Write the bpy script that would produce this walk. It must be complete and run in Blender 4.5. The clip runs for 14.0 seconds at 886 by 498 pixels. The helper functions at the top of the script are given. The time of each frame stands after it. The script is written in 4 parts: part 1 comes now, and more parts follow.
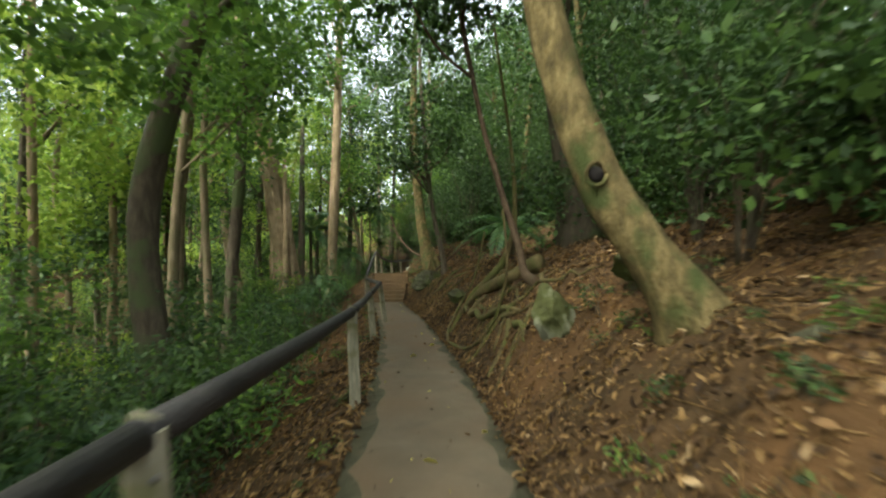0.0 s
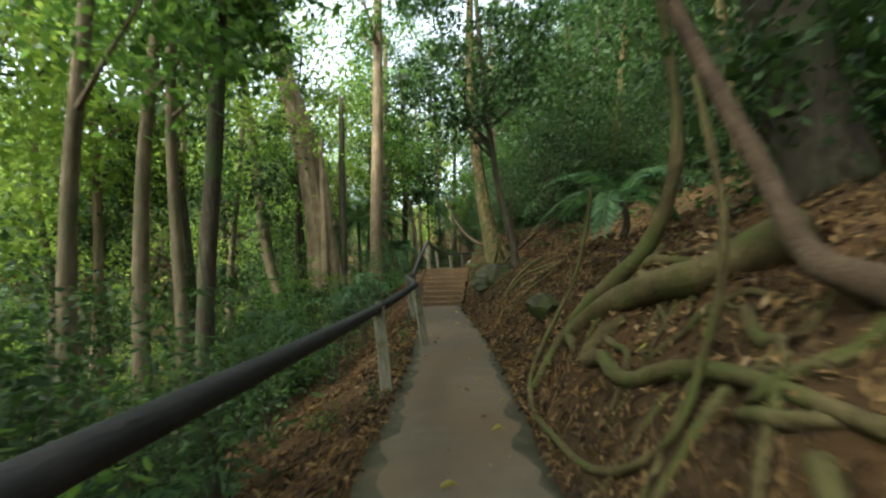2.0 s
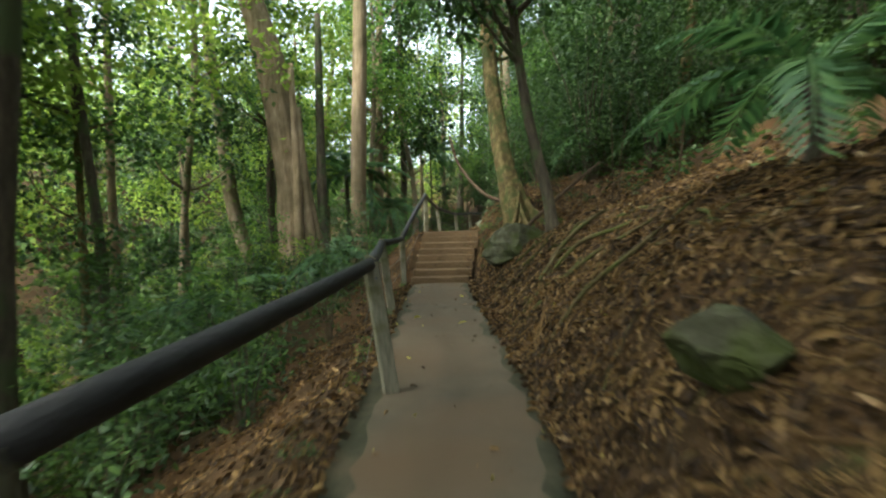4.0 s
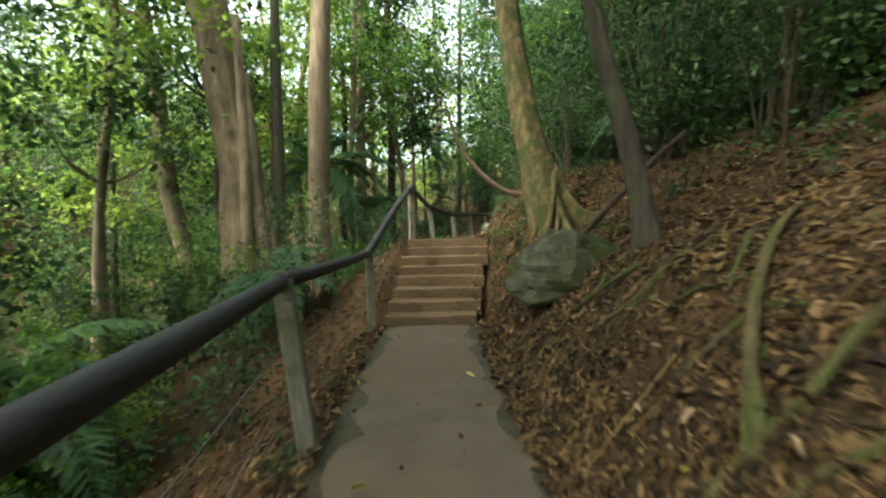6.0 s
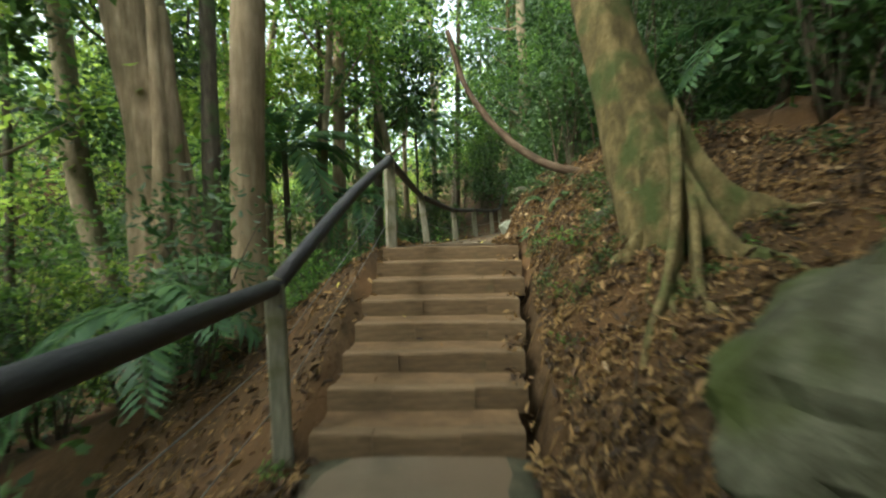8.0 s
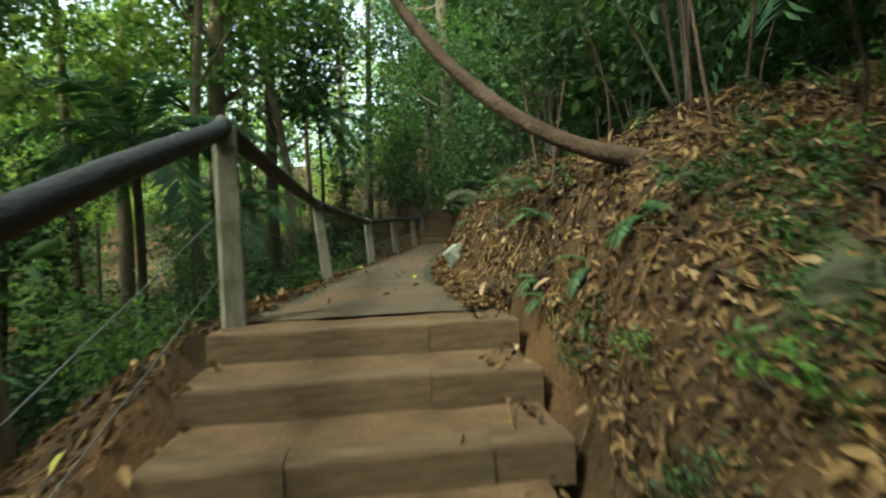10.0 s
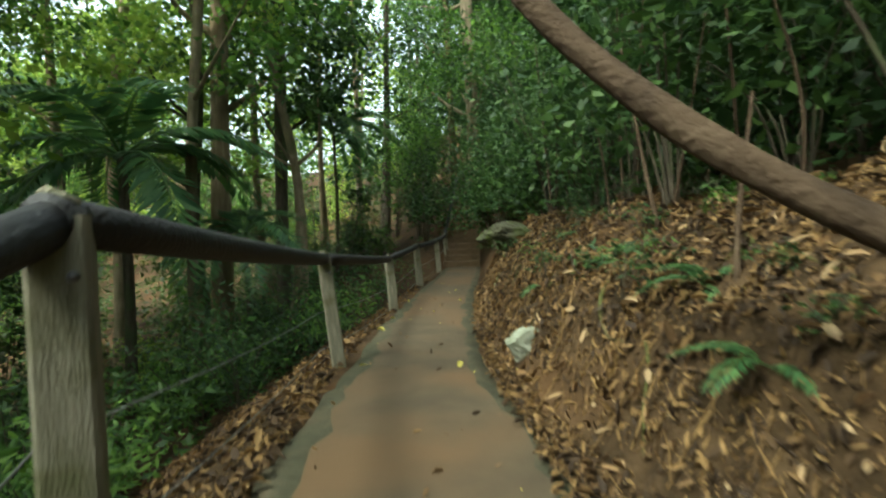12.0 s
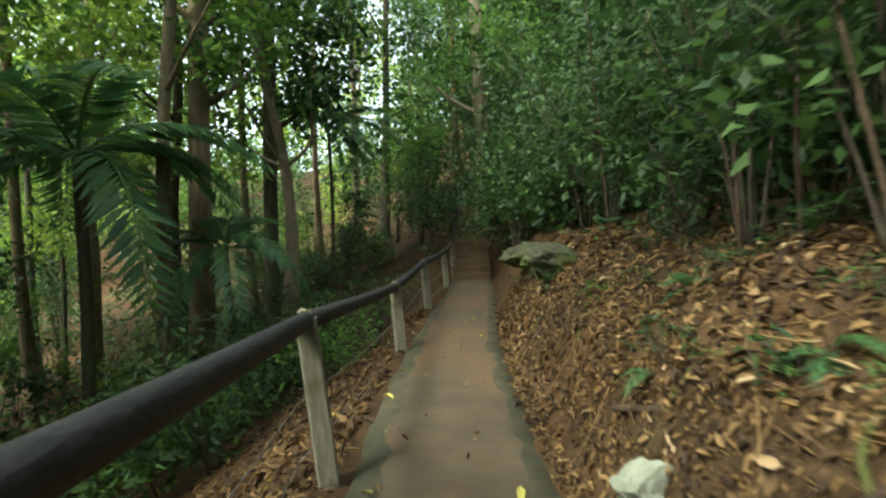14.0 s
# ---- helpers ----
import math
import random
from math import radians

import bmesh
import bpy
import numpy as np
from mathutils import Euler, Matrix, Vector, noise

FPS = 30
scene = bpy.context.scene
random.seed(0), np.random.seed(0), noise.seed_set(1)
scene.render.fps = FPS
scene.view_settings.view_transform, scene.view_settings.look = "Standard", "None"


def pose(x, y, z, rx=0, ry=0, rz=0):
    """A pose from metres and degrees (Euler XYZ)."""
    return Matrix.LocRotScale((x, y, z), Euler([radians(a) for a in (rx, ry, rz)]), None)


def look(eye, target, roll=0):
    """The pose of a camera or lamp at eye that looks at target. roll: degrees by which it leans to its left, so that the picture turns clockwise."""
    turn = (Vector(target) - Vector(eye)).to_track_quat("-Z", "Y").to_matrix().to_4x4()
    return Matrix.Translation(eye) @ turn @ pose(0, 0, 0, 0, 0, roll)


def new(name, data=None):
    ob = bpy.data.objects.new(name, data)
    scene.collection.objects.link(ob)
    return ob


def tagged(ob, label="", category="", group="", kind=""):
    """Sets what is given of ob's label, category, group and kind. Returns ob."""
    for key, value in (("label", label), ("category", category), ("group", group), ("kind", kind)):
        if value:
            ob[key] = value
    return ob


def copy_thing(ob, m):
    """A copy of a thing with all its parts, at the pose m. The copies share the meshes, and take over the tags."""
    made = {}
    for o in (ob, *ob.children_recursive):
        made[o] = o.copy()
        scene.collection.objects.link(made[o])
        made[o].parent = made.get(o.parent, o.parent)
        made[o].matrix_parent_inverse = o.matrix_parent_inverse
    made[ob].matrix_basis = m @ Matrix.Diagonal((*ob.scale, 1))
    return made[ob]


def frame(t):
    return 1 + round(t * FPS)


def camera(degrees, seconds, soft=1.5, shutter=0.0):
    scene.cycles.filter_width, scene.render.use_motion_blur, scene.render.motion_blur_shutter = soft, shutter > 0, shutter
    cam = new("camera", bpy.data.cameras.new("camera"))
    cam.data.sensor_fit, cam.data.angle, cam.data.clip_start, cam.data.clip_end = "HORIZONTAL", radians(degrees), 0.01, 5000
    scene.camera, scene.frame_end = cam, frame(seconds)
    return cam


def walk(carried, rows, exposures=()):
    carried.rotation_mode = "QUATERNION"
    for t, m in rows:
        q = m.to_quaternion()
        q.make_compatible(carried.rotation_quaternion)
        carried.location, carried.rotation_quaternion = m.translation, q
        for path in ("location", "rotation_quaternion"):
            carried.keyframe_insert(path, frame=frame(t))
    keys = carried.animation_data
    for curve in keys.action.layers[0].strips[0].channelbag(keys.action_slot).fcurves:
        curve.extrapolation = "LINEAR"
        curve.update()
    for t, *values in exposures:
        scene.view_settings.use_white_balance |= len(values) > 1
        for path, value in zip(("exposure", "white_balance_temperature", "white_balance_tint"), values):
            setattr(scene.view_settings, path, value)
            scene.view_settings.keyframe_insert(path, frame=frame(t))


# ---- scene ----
cam = camera(80.0, 14.0, soft=2.2, shutter=0.7)
PATH = [
    (0, (0.513, -1.556, 1.441), (0.678, 0.436, 1.507), -0.4),
    (0.5, (0.665, -0.345, 1.440), (0.795, 1.650, 1.507), -0.8),
    (1, (0.764, 0.876, 1.456), (0.803, 2.874, 1.521), -1.1),
    (1.5, (0.836, 2.179, 1.434), (0.833, 4.178, 1.492), -1.5),
    (2, (0.882, 3.600, 1.366), (0.791, 5.597, 1.417), -1.7),
    (2.5, (0.947, 4.777, 1.333), (0.837, 6.772, 1.244), -1.7),
    (4.8, (0.716, 10.319, 1.280), (0.589, 12.313, 1.199), -1.4),
    (5, (0.695, 10.792, 1.300), (0.570, 12.787, 1.222), -1.4),
    (5.5, (0.635, 11.854, 1.333), (0.517, 13.849, 1.255), -1.3),
    (6, (0.590, 12.891, 1.355), (0.484, 14.887, 1.275), -1.4),
    (6.5, (0.510, 13.900, 1.368), (0.410, 15.896, 1.292), -1.3),
    (7, (0.450, 14.885, 1.358), (0.352, 16.881, 1.280), -1.2),
    (9.5, (0.180, 19.835, 1.489), (0.252, 21.832, 1.396), -2.0),
    (10, (0.207, 20.402, 1.619), (0.450, 22.385, 1.537), -1.9),
    (10.5, (0.200, 20.986, 1.735), (0.474, 22.965, 1.643), -1.9),
    (11, (0.164, 21.377, 1.864), (0.447, 23.355, 1.783), -1.5),
    (11.5, (0.140, 21.824, 1.959), (0.381, 23.808, 1.872), -1.5),
    (12, (0.100, 22.164, 2.125), (0.288, 24.154, 2.061), -1.7),
    (12.5, (0.075, 22.510, 2.246), (0.249, 24.502, 2.203), -1.7),
    (13, (0.020, 22.803, 2.360), (0.200, 24.794, 2.313), -1.5),
    (13.5, (-0.005, 23.194, 2.393), (0.192, 25.183, 2.335), -1.5),
    (14, (-0.016, 23.736, 2.397), (0.185, 25.725, 2.328), -1.5),
]
walk(cam, [(t, look(eye, target, roll)) for t, eye, target, roll in PATH], [(0, 2.45, 6450, 2), (2.5, 2.55, 6000, 2), (5, 2.75, 6050, 2), (7, 2.85, 6050, 3), (9.5, 2.5, 5950, -7), (11, 2.42, 5900, -8), (14, 2.6, 5950, -1)])

# ---- world and light ----
SUN_ELEV, SUN_ROT = 51.0, 235.0
world = bpy.data.worlds.new("world")
scene.world = world
world.use_nodes = True
wn = world.node_tree
sky = wn.nodes.new("ShaderNodeTexSky")
sky.sky_type = "NISHITA"
sky.sun_disc = False
sky.sun_elevation, sky.sun_rotation = radians(SUN_ELEV), radians(SUN_ROT)
sky.air_density, sky.dust_density, sky.ozone_density = 1.0, 4.0, 1.0
haze = wn.nodes.new("ShaderNodeHueSaturation")
haze.inputs["Saturation"].default_value = 0.3
wn.links.new(sky.outputs[0], haze.inputs["Color"])
wn.links.new(haze.outputs[0], wn.nodes["Background"].inputs[0])
wn.nodes["Background"].inputs[1].default_value = 0.15
sun = new("sun", bpy.data.lights.new("sun", "SUN"))
sun.data.energy, sun.data.angle, sun.data.color = 1.1, radians(12), (1.0, 0.94, 0.82)
sa = radians(SUN_ROT)
sun_from = Vector((math.sin(sa) * math.cos(radians(SUN_ELEV)), math.cos(sa) * math.cos(radians(SUN_ELEV)), math.sin(radians(SUN_ELEV))))
sun.matrix_world = look(sun_from * 60, (0, 0, 0))

rnd = random.Random(7)


# ---- materials ----
def material(name, colours, scale=4.0, detail=8.0, rough=(0.7, 0.95), bump=0.3, bump_scale=40.0, stretch=(1, 1, 1), spots=None,
             spot_scale=1.2, spot_edge=(0.5, 0.6), island=0.0, translucent=0.0, specular=0.3, metallic=0.0, pieces=0.0):
    """Two scales of noise between the colours, an optional patchy second colour, roughness variation and relief."""
    m = bpy.data.materials.new(name)
    m.use_nodes = True
    nt = m.node_tree
    n, l = nt.nodes, nt.links
    p = n["Principled BSDF"]
    tc, mp = n.new("ShaderNodeTexCoord"), n.new("ShaderNodeMapping")
    mp.inputs["Scale"].default_value = stretch
    l.new(tc.outputs["Object"], mp.inputs["Vector"])
    nz = n.new("ShaderNodeTexNoise")
    nz.inputs["Scale"].default_value, nz.inputs["Detail"].default_value, nz.inputs["Roughness"].default_value = scale, detail, 0.65
    l.new(mp.outputs[0], nz.inputs["Vector"])
    ramp = n.new("ShaderNodeValToRGB")
    els = ramp.color_ramp.elements
    while len(els) < len(colours):
        els.new(0.5)
    for i, c in enumerate(colours):
        els[i].position = 0.28 + 0.44 * i / max(1, len(colours) - 1)
        els[i].color = (*c, 1)
    colour = ramp.outputs[0]
    if island or pieces:
        if island:
            src = n.new("ShaderNodeNewGeometry").outputs["Random Per Island"]
        else:
            src = n.new("ShaderNodeObjectInfo").outputs["Random"]
        mr = n.new("ShaderNodeMath")
        mr.operation = "MULTIPLY_ADD"
        l.new(src, mr.inputs[0])
        k = island or pieces
        mr.inputs[1].default_value, mr.inputs[2].default_value = k, -k / 2
        ad = n.new("ShaderNodeMath")
        ad.operation = "ADD"
        l.new(nz.outputs[0], ad.inputs[0])
        l.new(mr.outputs[0], ad.inputs[1])
        l.new(ad.outputs[0], ramp.inputs[0])
    else:
        l.new(nz.outputs[0], ramp.inputs[0])
    if spots:
        n2 = n.new("ShaderNodeTexNoise")
        n2.inputs["Scale"].default_value, n2.inputs["Detail"].default_value = spot_scale, 6
        l.new(tc.outputs["Object"], n2.inputs["Vector"])
        mrg = n.new("ShaderNodeMapRange")
        mrg.inputs["From Min"].default_value, mrg.inputs["From Max"].default_value = spot_edge
        l.new(n2.outputs[0], mrg.inputs["Value"])
        mix = n.new("ShaderNodeMix")
        mix.data_type = "RGBA"
        l.new(mrg.outputs[0], mix.inputs["Factor"])
        l.new(colour, mix.inputs["A"])
        mix.inputs["B"].default_value = (*spots, 1)
        colour = mix.outputs["Result"]
    l.new(colour, p.inputs["Base Color"])
    rr = n.new("ShaderNodeMapRange")
    rr.inputs["To Min"].default_value, rr.inputs["To Max"].default_value = rough
    l.new(nz.outputs[0], rr.inputs["Value"])
    l.new(rr.outputs[0], p.inputs["Roughness"])
    p.inputs["Specular IOR Level"].default_value = specular
    p.inputs["Metallic"].default_value = metallic
    if bump:
        n3 = n.new("ShaderNodeTexNoise")
        n3.inputs["Scale"].default_value, n3.inputs["Detail"].default_value = bump_scale, 5
        l.new(mp.outputs[0], n3.inputs["Vector"])
        b = n.new("ShaderNodeBump")
        b.inputs["Strength"].default_value, b.inputs["Distance"].default_value = bump, 0.02
        l.new(n3.outputs[0], b.inputs["Height"])
        l.new(b.outputs[0], p.inputs["Normal"])
    if translucent:
        tr, ms = n.new("ShaderNodeBsdfTranslucent"), n.new("ShaderNodeMixShader")
        l.new(colour, tr.inputs["Color"])
        ms.inputs[0].default_value = translucent
        l.new(p.outputs[0], ms.inputs[1])
        l.new(tr.outputs[0], ms.inputs[2])
        l.new(ms.outputs[0], n["Material Output"].inputs["Surface"])
    return m


M = {}
M["soil"] = material("soil", [(0.015, 0.0095, 0.0045), (0.039, 0.024, 0.011), (0.07, 0.044, 0.021)], 7.0, 14, (0.85, 1), 1.0, 30, spots=(0.078, 0.042, 0.017), spot_scale=0.9, spot_edge=(0.44, 0.7), specular=0.08)
M["asphalt"] = material("asphalt", [(0.062, 0.049, 0.031), (0.087, 0.07, 0.044), (0.115, 0.093, 0.06)], 2.0, 12, (0.8, 0.98), 0.35, 160, spots=(0.094, 0.063, 0.034), spot_scale=0.7, spot_edge=(0.4, 0.68), specular=0.2)
M["asphalt_brown"] = material("asphalt_brown", [(0.046, 0.034, 0.02), (0.07, 0.053, 0.031), (0.094, 0.072, 0.042)], 2.0, 12, (0.8, 0.98), 0.4, 160, spots=(0.1, 0.063, 0.031), spot_scale=0.8, spot_edge=(0.44, 0.64), specular=0.15)
M["asphalt_edge"] = material("asphalt_edge", [(0.024, 0.026, 0.013), (0.046, 0.044, 0.024), (0.078, 0.065, 0.039)], 5.0, 12, (0.8, 1), 0.7, 90, spots=(0.075, 0.06, 0.035), spot_scale=2.2, spot_edge=(0.52, 0.68), specular=0.15)
M["timber"] = material("timber", [(0.058, 0.037, 0.018), (0.104, 0.068, 0.034), (0.155, 0.106, 0.057)], 3.0, 10, (0.75, 0.95), 0.6, 30, (1.5, 10, 10), spots=(0.06, 0.058, 0.024), spot_scale=2.5, spot_edge=(0.48, 0.72), pieces=0.1, specular=0.15)
M["earth_tread"] = material("earth_tread", [(0.056, 0.034, 0.016), (0.094, 0.058, 0.028), (0.135, 0.087, 0.044)], 4.0, 10, (0.85, 1), 0.6, 50, specular=0.1)
M["post"] = material("post", [(0.0935, 0.0892, 0.0595), (0.153, 0.14, 0.0935), (0.221, 0.2, 0.14)], 4.0, 10, (0.7, 0.95), 0.5, 25, (8, 8, 1.2), spots=(0.0765, 0.0782, 0.0272), spot_scale=4, spot_edge=(0.52, 0.66), pieces=0.15, specular=0.2)
M["rail"] = material("rail", [(0.006, 0.0056, 0.0052), (0.012, 0.011, 0.009), (0.024, 0.021, 0.017)], 5.0, 10, (0.5, 0.75), 0.6, 45, specular=0.35)
M["wire"] = material("wire", [(0.09, 0.09, 0.085), (0.14, 0.135, 0.125)], 30, 4, (0.4, 0.6), 0, metallic=0.6)
M["bark_pale"] = material("bark_pale", [(0.093, 0.0681, 0.0402), (0.18, 0.137, 0.0835), (0.248, 0.194, 0.124)], 3.5, 10, (0.8, 1), 0.8, 18, (3, 3, 0.7), spots=(0.093, 0.093, 0.0434), spot_scale=1.6, spot_edge=(0.44, 0.72), specular=0.15)
M["bark_red"] = material("bark_red", [(0.115, 0.082, 0.045), (0.23, 0.168, 0.098), (0.32, 0.25, 0.16)], 3.5, 10, (0.8, 1), 0.9, 18, (4, 4, 0.5), spots=(0.102, 0.0808, 0.0425), spot_scale=1.2, spot_edge=(0.42, 0.72), specular=0.12)
M["bark_dark"] = material("bark_dark", [(0.03, 0.024, 0.016), (0.065, 0.052, 0.034), (0.11, 0.09, 0.06)], 4, 10, (0.8, 1), 0.9, 20, (3, 3, 0.7), spots=(0.06, 0.075, 0.03), spot_scale=1.5, specular=0.15)
M["bark_mossy"] = material("bark_mossy", [(0.03, 0.024, 0.011), (0.092, 0.07, 0.028), (0.19, 0.15, 0.066)], 5, 12, (0.85, 1), 1.0, 26, (2, 2, 0.9), spots=(0.045, 0.056, 0.017), spot_scale=3.2, spot_edge=(0.48, 0.62), specular=0.12)
# near-black for the knot disc: the hollow's shade as colour
M["hole"] = material("hole", [(0.006, 0.005, 0.004), (0.015, 0.012, 0.01)], 10, 4, (0.9, 1), 0.3)
M["root"] = material("root", [(0.0306, 0.0231, 0.00952), (0.068, 0.053, 0.0218), (0.109, 0.085, 0.0374)], 5, 10, (0.8, 1), 0.8, 30, spots=(0.0578, 0.0612, 0.017), spot_scale=3, spot_edge=(0.48, 0.6), specular=0.12)
M["branch"] = material("branch", [(0.026, 0.017, 0.01), (0.058, 0.038, 0.022), (0.09, 0.063, 0.038)], 6, 8, (0.8, 1), 0.8, 40, specular=0.15)
M["rock"] = material("rock", [(0.022, 0.022, 0.012), (0.052, 0.05, 0.028), (0.125, 0.122, 0.078)], 4.5, 14, (0.8, 1), 0.9, 16, spots=(0.042, 0.05, 0.013), spot_scale=2.6, spot_edge=(0.44, 0.58), specular=0.15)
M["rock_moss"] = material("rock_moss", [(0.026, 0.029, 0.011), (0.05, 0.054, 0.019), (0.075, 0.08, 0.03)], 3.5, 12, (0.85, 1), 0.9, 16, spots=(0.15, 0.155, 0.105), spot_scale=3.2, spot_edge=(0.52, 0.64), specular=0.1)
M["rock_pale"] = material("rock_pale", [(0.122, 0.13, 0.0864), (0.194, 0.202, 0.144), (0.259, 0.266, 0.202)], 6, 10, (0.8, 1), 0.6, 25, specular=0.15)
M["litter"] = material("litter", [(0.028, 0.016, 0.007), (0.068, 0.038, 0.014), (0.115, 0.066, 0.023), (0.185, 0.113, 0.04)], 2.0, 3, (0.6, 0.9), 0, island=0.75, specular=0.25, translucent=0.15)
M["litter_pale"] = material("litter_pale", [(0.07, 0.038, 0.014), (0.15, 0.085, 0.032), (0.22, 0.135, 0.058), (0.28, 0.195, 0.1)], 3.0, 4, (0.55, 0.85), 0.2, 60, island=0.8, specular=0.25, translucent=0.12)
M["litter_fresh"] = material("litter_fresh", [(0.3, 0.26, 0.05), (0.42, 0.38, 0.08)], 2.0, 3, (0.6, 0.9), 0, island=0.5, translucent=0.2)
M["leaf"] = material("leaf", [(0.05, 0.1, 0.018), (0.085, 0.165, 0.028), (0.14, 0.235, 0.036)], 0.6, 3, (0.4, 0.65), 0, island=0.6, translucent=0.55, specular=0.3)
# deeper leaf green; also carries painted shade for the bank and undergrowth
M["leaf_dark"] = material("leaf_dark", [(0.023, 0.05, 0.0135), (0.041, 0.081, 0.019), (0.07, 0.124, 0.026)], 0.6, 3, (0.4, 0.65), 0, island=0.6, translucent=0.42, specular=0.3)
# yellow-green leaves, brightened so the colour itself holds sunlit patches
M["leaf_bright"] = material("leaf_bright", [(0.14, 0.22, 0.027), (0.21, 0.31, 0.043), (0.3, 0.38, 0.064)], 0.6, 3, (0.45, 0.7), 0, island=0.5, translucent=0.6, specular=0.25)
M["palm_leaf"] = material("palm_leaf", [(0.035, 0.085, 0.026), (0.06, 0.13, 0.04), (0.1, 0.18, 0.05)], 1.0, 3, (0.4, 0.6), 0, island=0.5, translucent=0.42, specular=0.35)


# ---- mesh helpers ----
def link(name, bm, mat, parent=None, label="", smooth=True):
    me = bpy.data.meshes.new(name)
    bm.to_mesh(me)
    bm.free()
    return link_mesh(name, me, mat, parent, label, smooth)


def link_mesh(name, me, mat, parent=None, label="", smooth=True):
    for mm in (mat if isinstance(mat, (list, tuple)) else [mat]):
        me.materials.append(M[mm])
    if smooth:
        me.polygons.foreach_set("use_smooth", [True] * len(me.polygons))
    ob = new(name, me)
    if parent:
        ob.parent = parent
    if label:
        tagged(ob, label)
    return ob


def part(name, bm, mat, parent, label="", smooth=True):
    return link(name, bm, mat, parent, label, smooth)


def from_arrays(name, verts, faces, mat, parent=None, label="", smooth=False):
    me = bpy.data.meshes.new(name)
    verts, faces = np.asarray(verts, dtype=np.float32).reshape(-1, 3), np.asarray(faces, dtype=np.int32)
    k = faces.shape[1]
    me.vertices.add(len(verts))
    me.vertices.foreach_set("co", verts.ravel())
    me.loops.add(faces.size)
    me.loops.foreach_set("vertex_index", faces.ravel())
    me.polygons.add(len(faces))
    me.polygons.foreach_set("loop_start", np.arange(0, faces.size, k, dtype=np.int32))
    me.update(calc_edges=True)
    return link_mesh(name, me, mat, parent, label, smooth)


def empty(name, at=(0, 0, 0), label="", category="", group="", kind=""):
    ob = new(name)
    ob.location = at
    ob.empty_display_size = 0.1
    return tagged(ob, label, category, group, kind)


def spline(points, steps):
    """Catmull-Rom through the points."""
    ps = [Vector(p) for p in points]
    ps = [2 * ps[0] - ps[1]] + ps + [2 * ps[-1] - ps[-2]]
    out = []
    for i in range(1, len(ps) - 2):
        for s in range(steps):
            u = s / steps
            a, b, c, d = ps[i - 1], ps[i], ps[i + 1], ps[i + 2]
            out.append(0.5 * (2 * b + (c - a) * u + (2 * a - 5 * b + 4 * c - d) * u * u + (3 * b - a - 3 * c + d) * u ** 3))
    out.append(ps[-2])
    return out


def tube(bm, points, radii, sides=10, rough=0.0, seed=0.0, lobes=0, lobe=0.0, flare=0.0):
    """A swept, tapering tube along the points with an uneven skin. lobes: vertical folds round the stem."""
    pts = [Vector(p) for p in points]
    n = len(pts)
    up = Vector((0.3, 0.2, 0.93)) if abs((pts[-1] - pts[0]).normalized().z) < 0.7 else Vector((1, 0.1, 0))
    rings = []
    for i, p in enumerate(pts):
        d = (pts[min(i + 1, n - 1)] - pts[max(i - 1, 0)]).normalized()
        a = d.cross(up).normalized()
        b = d.cross(a).normalized()
        u = i / (n - 1)
        r = radii[0] + (radii[-1] - radii[0]) * u if len(radii) == 2 else np.interp(u, np.linspace(0, 1, len(radii)), radii)
        ring = []
        for k in range(sides):
            t = 2 * math.pi * k / sides
            rr = r * (1 + rough * noise.noise(Vector((math.cos(t) * 1.3 + seed, math.sin(t) * 1.3, i * 0.35 + seed))))
            if lobes:
                rr *= 1 + lobe * abs(math.sin(lobes * t / 2 + u * 1.7 + seed)) * (1 - 0.4 * u)
            if flare:
                rr *= 1 + flare * max(0.0, 1 - u * 5) ** 2 * (0.6 + 0.4 * math.sin(5 * t + seed))
            ring.append(bm.verts.new(p + a * (math.cos(t) * rr) + b * (math.sin(t) * rr)))
        rings.append(ring)
    for r0, r1 in zip(rings, rings[1:]):
        for k in range(sides):
            bm.faces.new((r0[k], r0[(k + 1) % sides], r1[(k + 1) % sides], r1[k]))
    bm.faces.new(rings[0][::-1])
    bm.faces.new(rings[-1])
    return bm


# ---- the plan: path line, its height and the hillside ----
LINE_Y = [-40, -8, -1.5, 1.7, 5, 10.3, 13.4, 16.6, 20, 23.4, 26.6, 30, 33, 36, 40, 60]
LINE_X = [-2, 0.1, 0.45, 0.73, 0.82, 0.68, 0.52, 0.24, 0.0, 0.13, 0.25, 0.72, 1.3, 1.9, 2.5, 4.5]
HALF_Y = [-40, 10, 13, 18.5, 20, 23.4, 26, 33, 37, 60]
HALF_W = [0.64, 0.66, 0.71, 0.72, 0.66, 0.76, 0.57, 0.54, 0.5, 0.5]
RISE_Y = [-40, -6, 0, 20.1, 23.05, 23.5, 26.6, 30, 37, 41.4, 60]
RISE_Z = [-1.0, -0.05, 0, 0, 1.14, 1.14, 1.05, 1.03, 1.12, 2.75, 6.0]
STEEP_Y = [-40, 2.5, 4.5, 9, 12, 16, 18.6, 20.3, 22.5, 24, 31, 60]
STEEP = [1.0, 1.05, 1.6, 1.6, 1.25, 1.2, 1.1, 1.0, 0.85, 0.95, 1.05, 1.0]
BANK_E = [0, 0.12, 0.45, 1.0, 2.2, 5, 12, 40, 400]
BANK_LOW = [0, 0.07, 0.38, 0.85, 1.5, 2.7, 6.0, 16, 70]
BANK_HIGH = [0, 0.08, 0.72, 1.12, 1.25, 2.0, 5.0, 15, 70]
STEPS, RISER, TREAD, STAIR_Y = 8, 0.1425, 0.413, 20.12


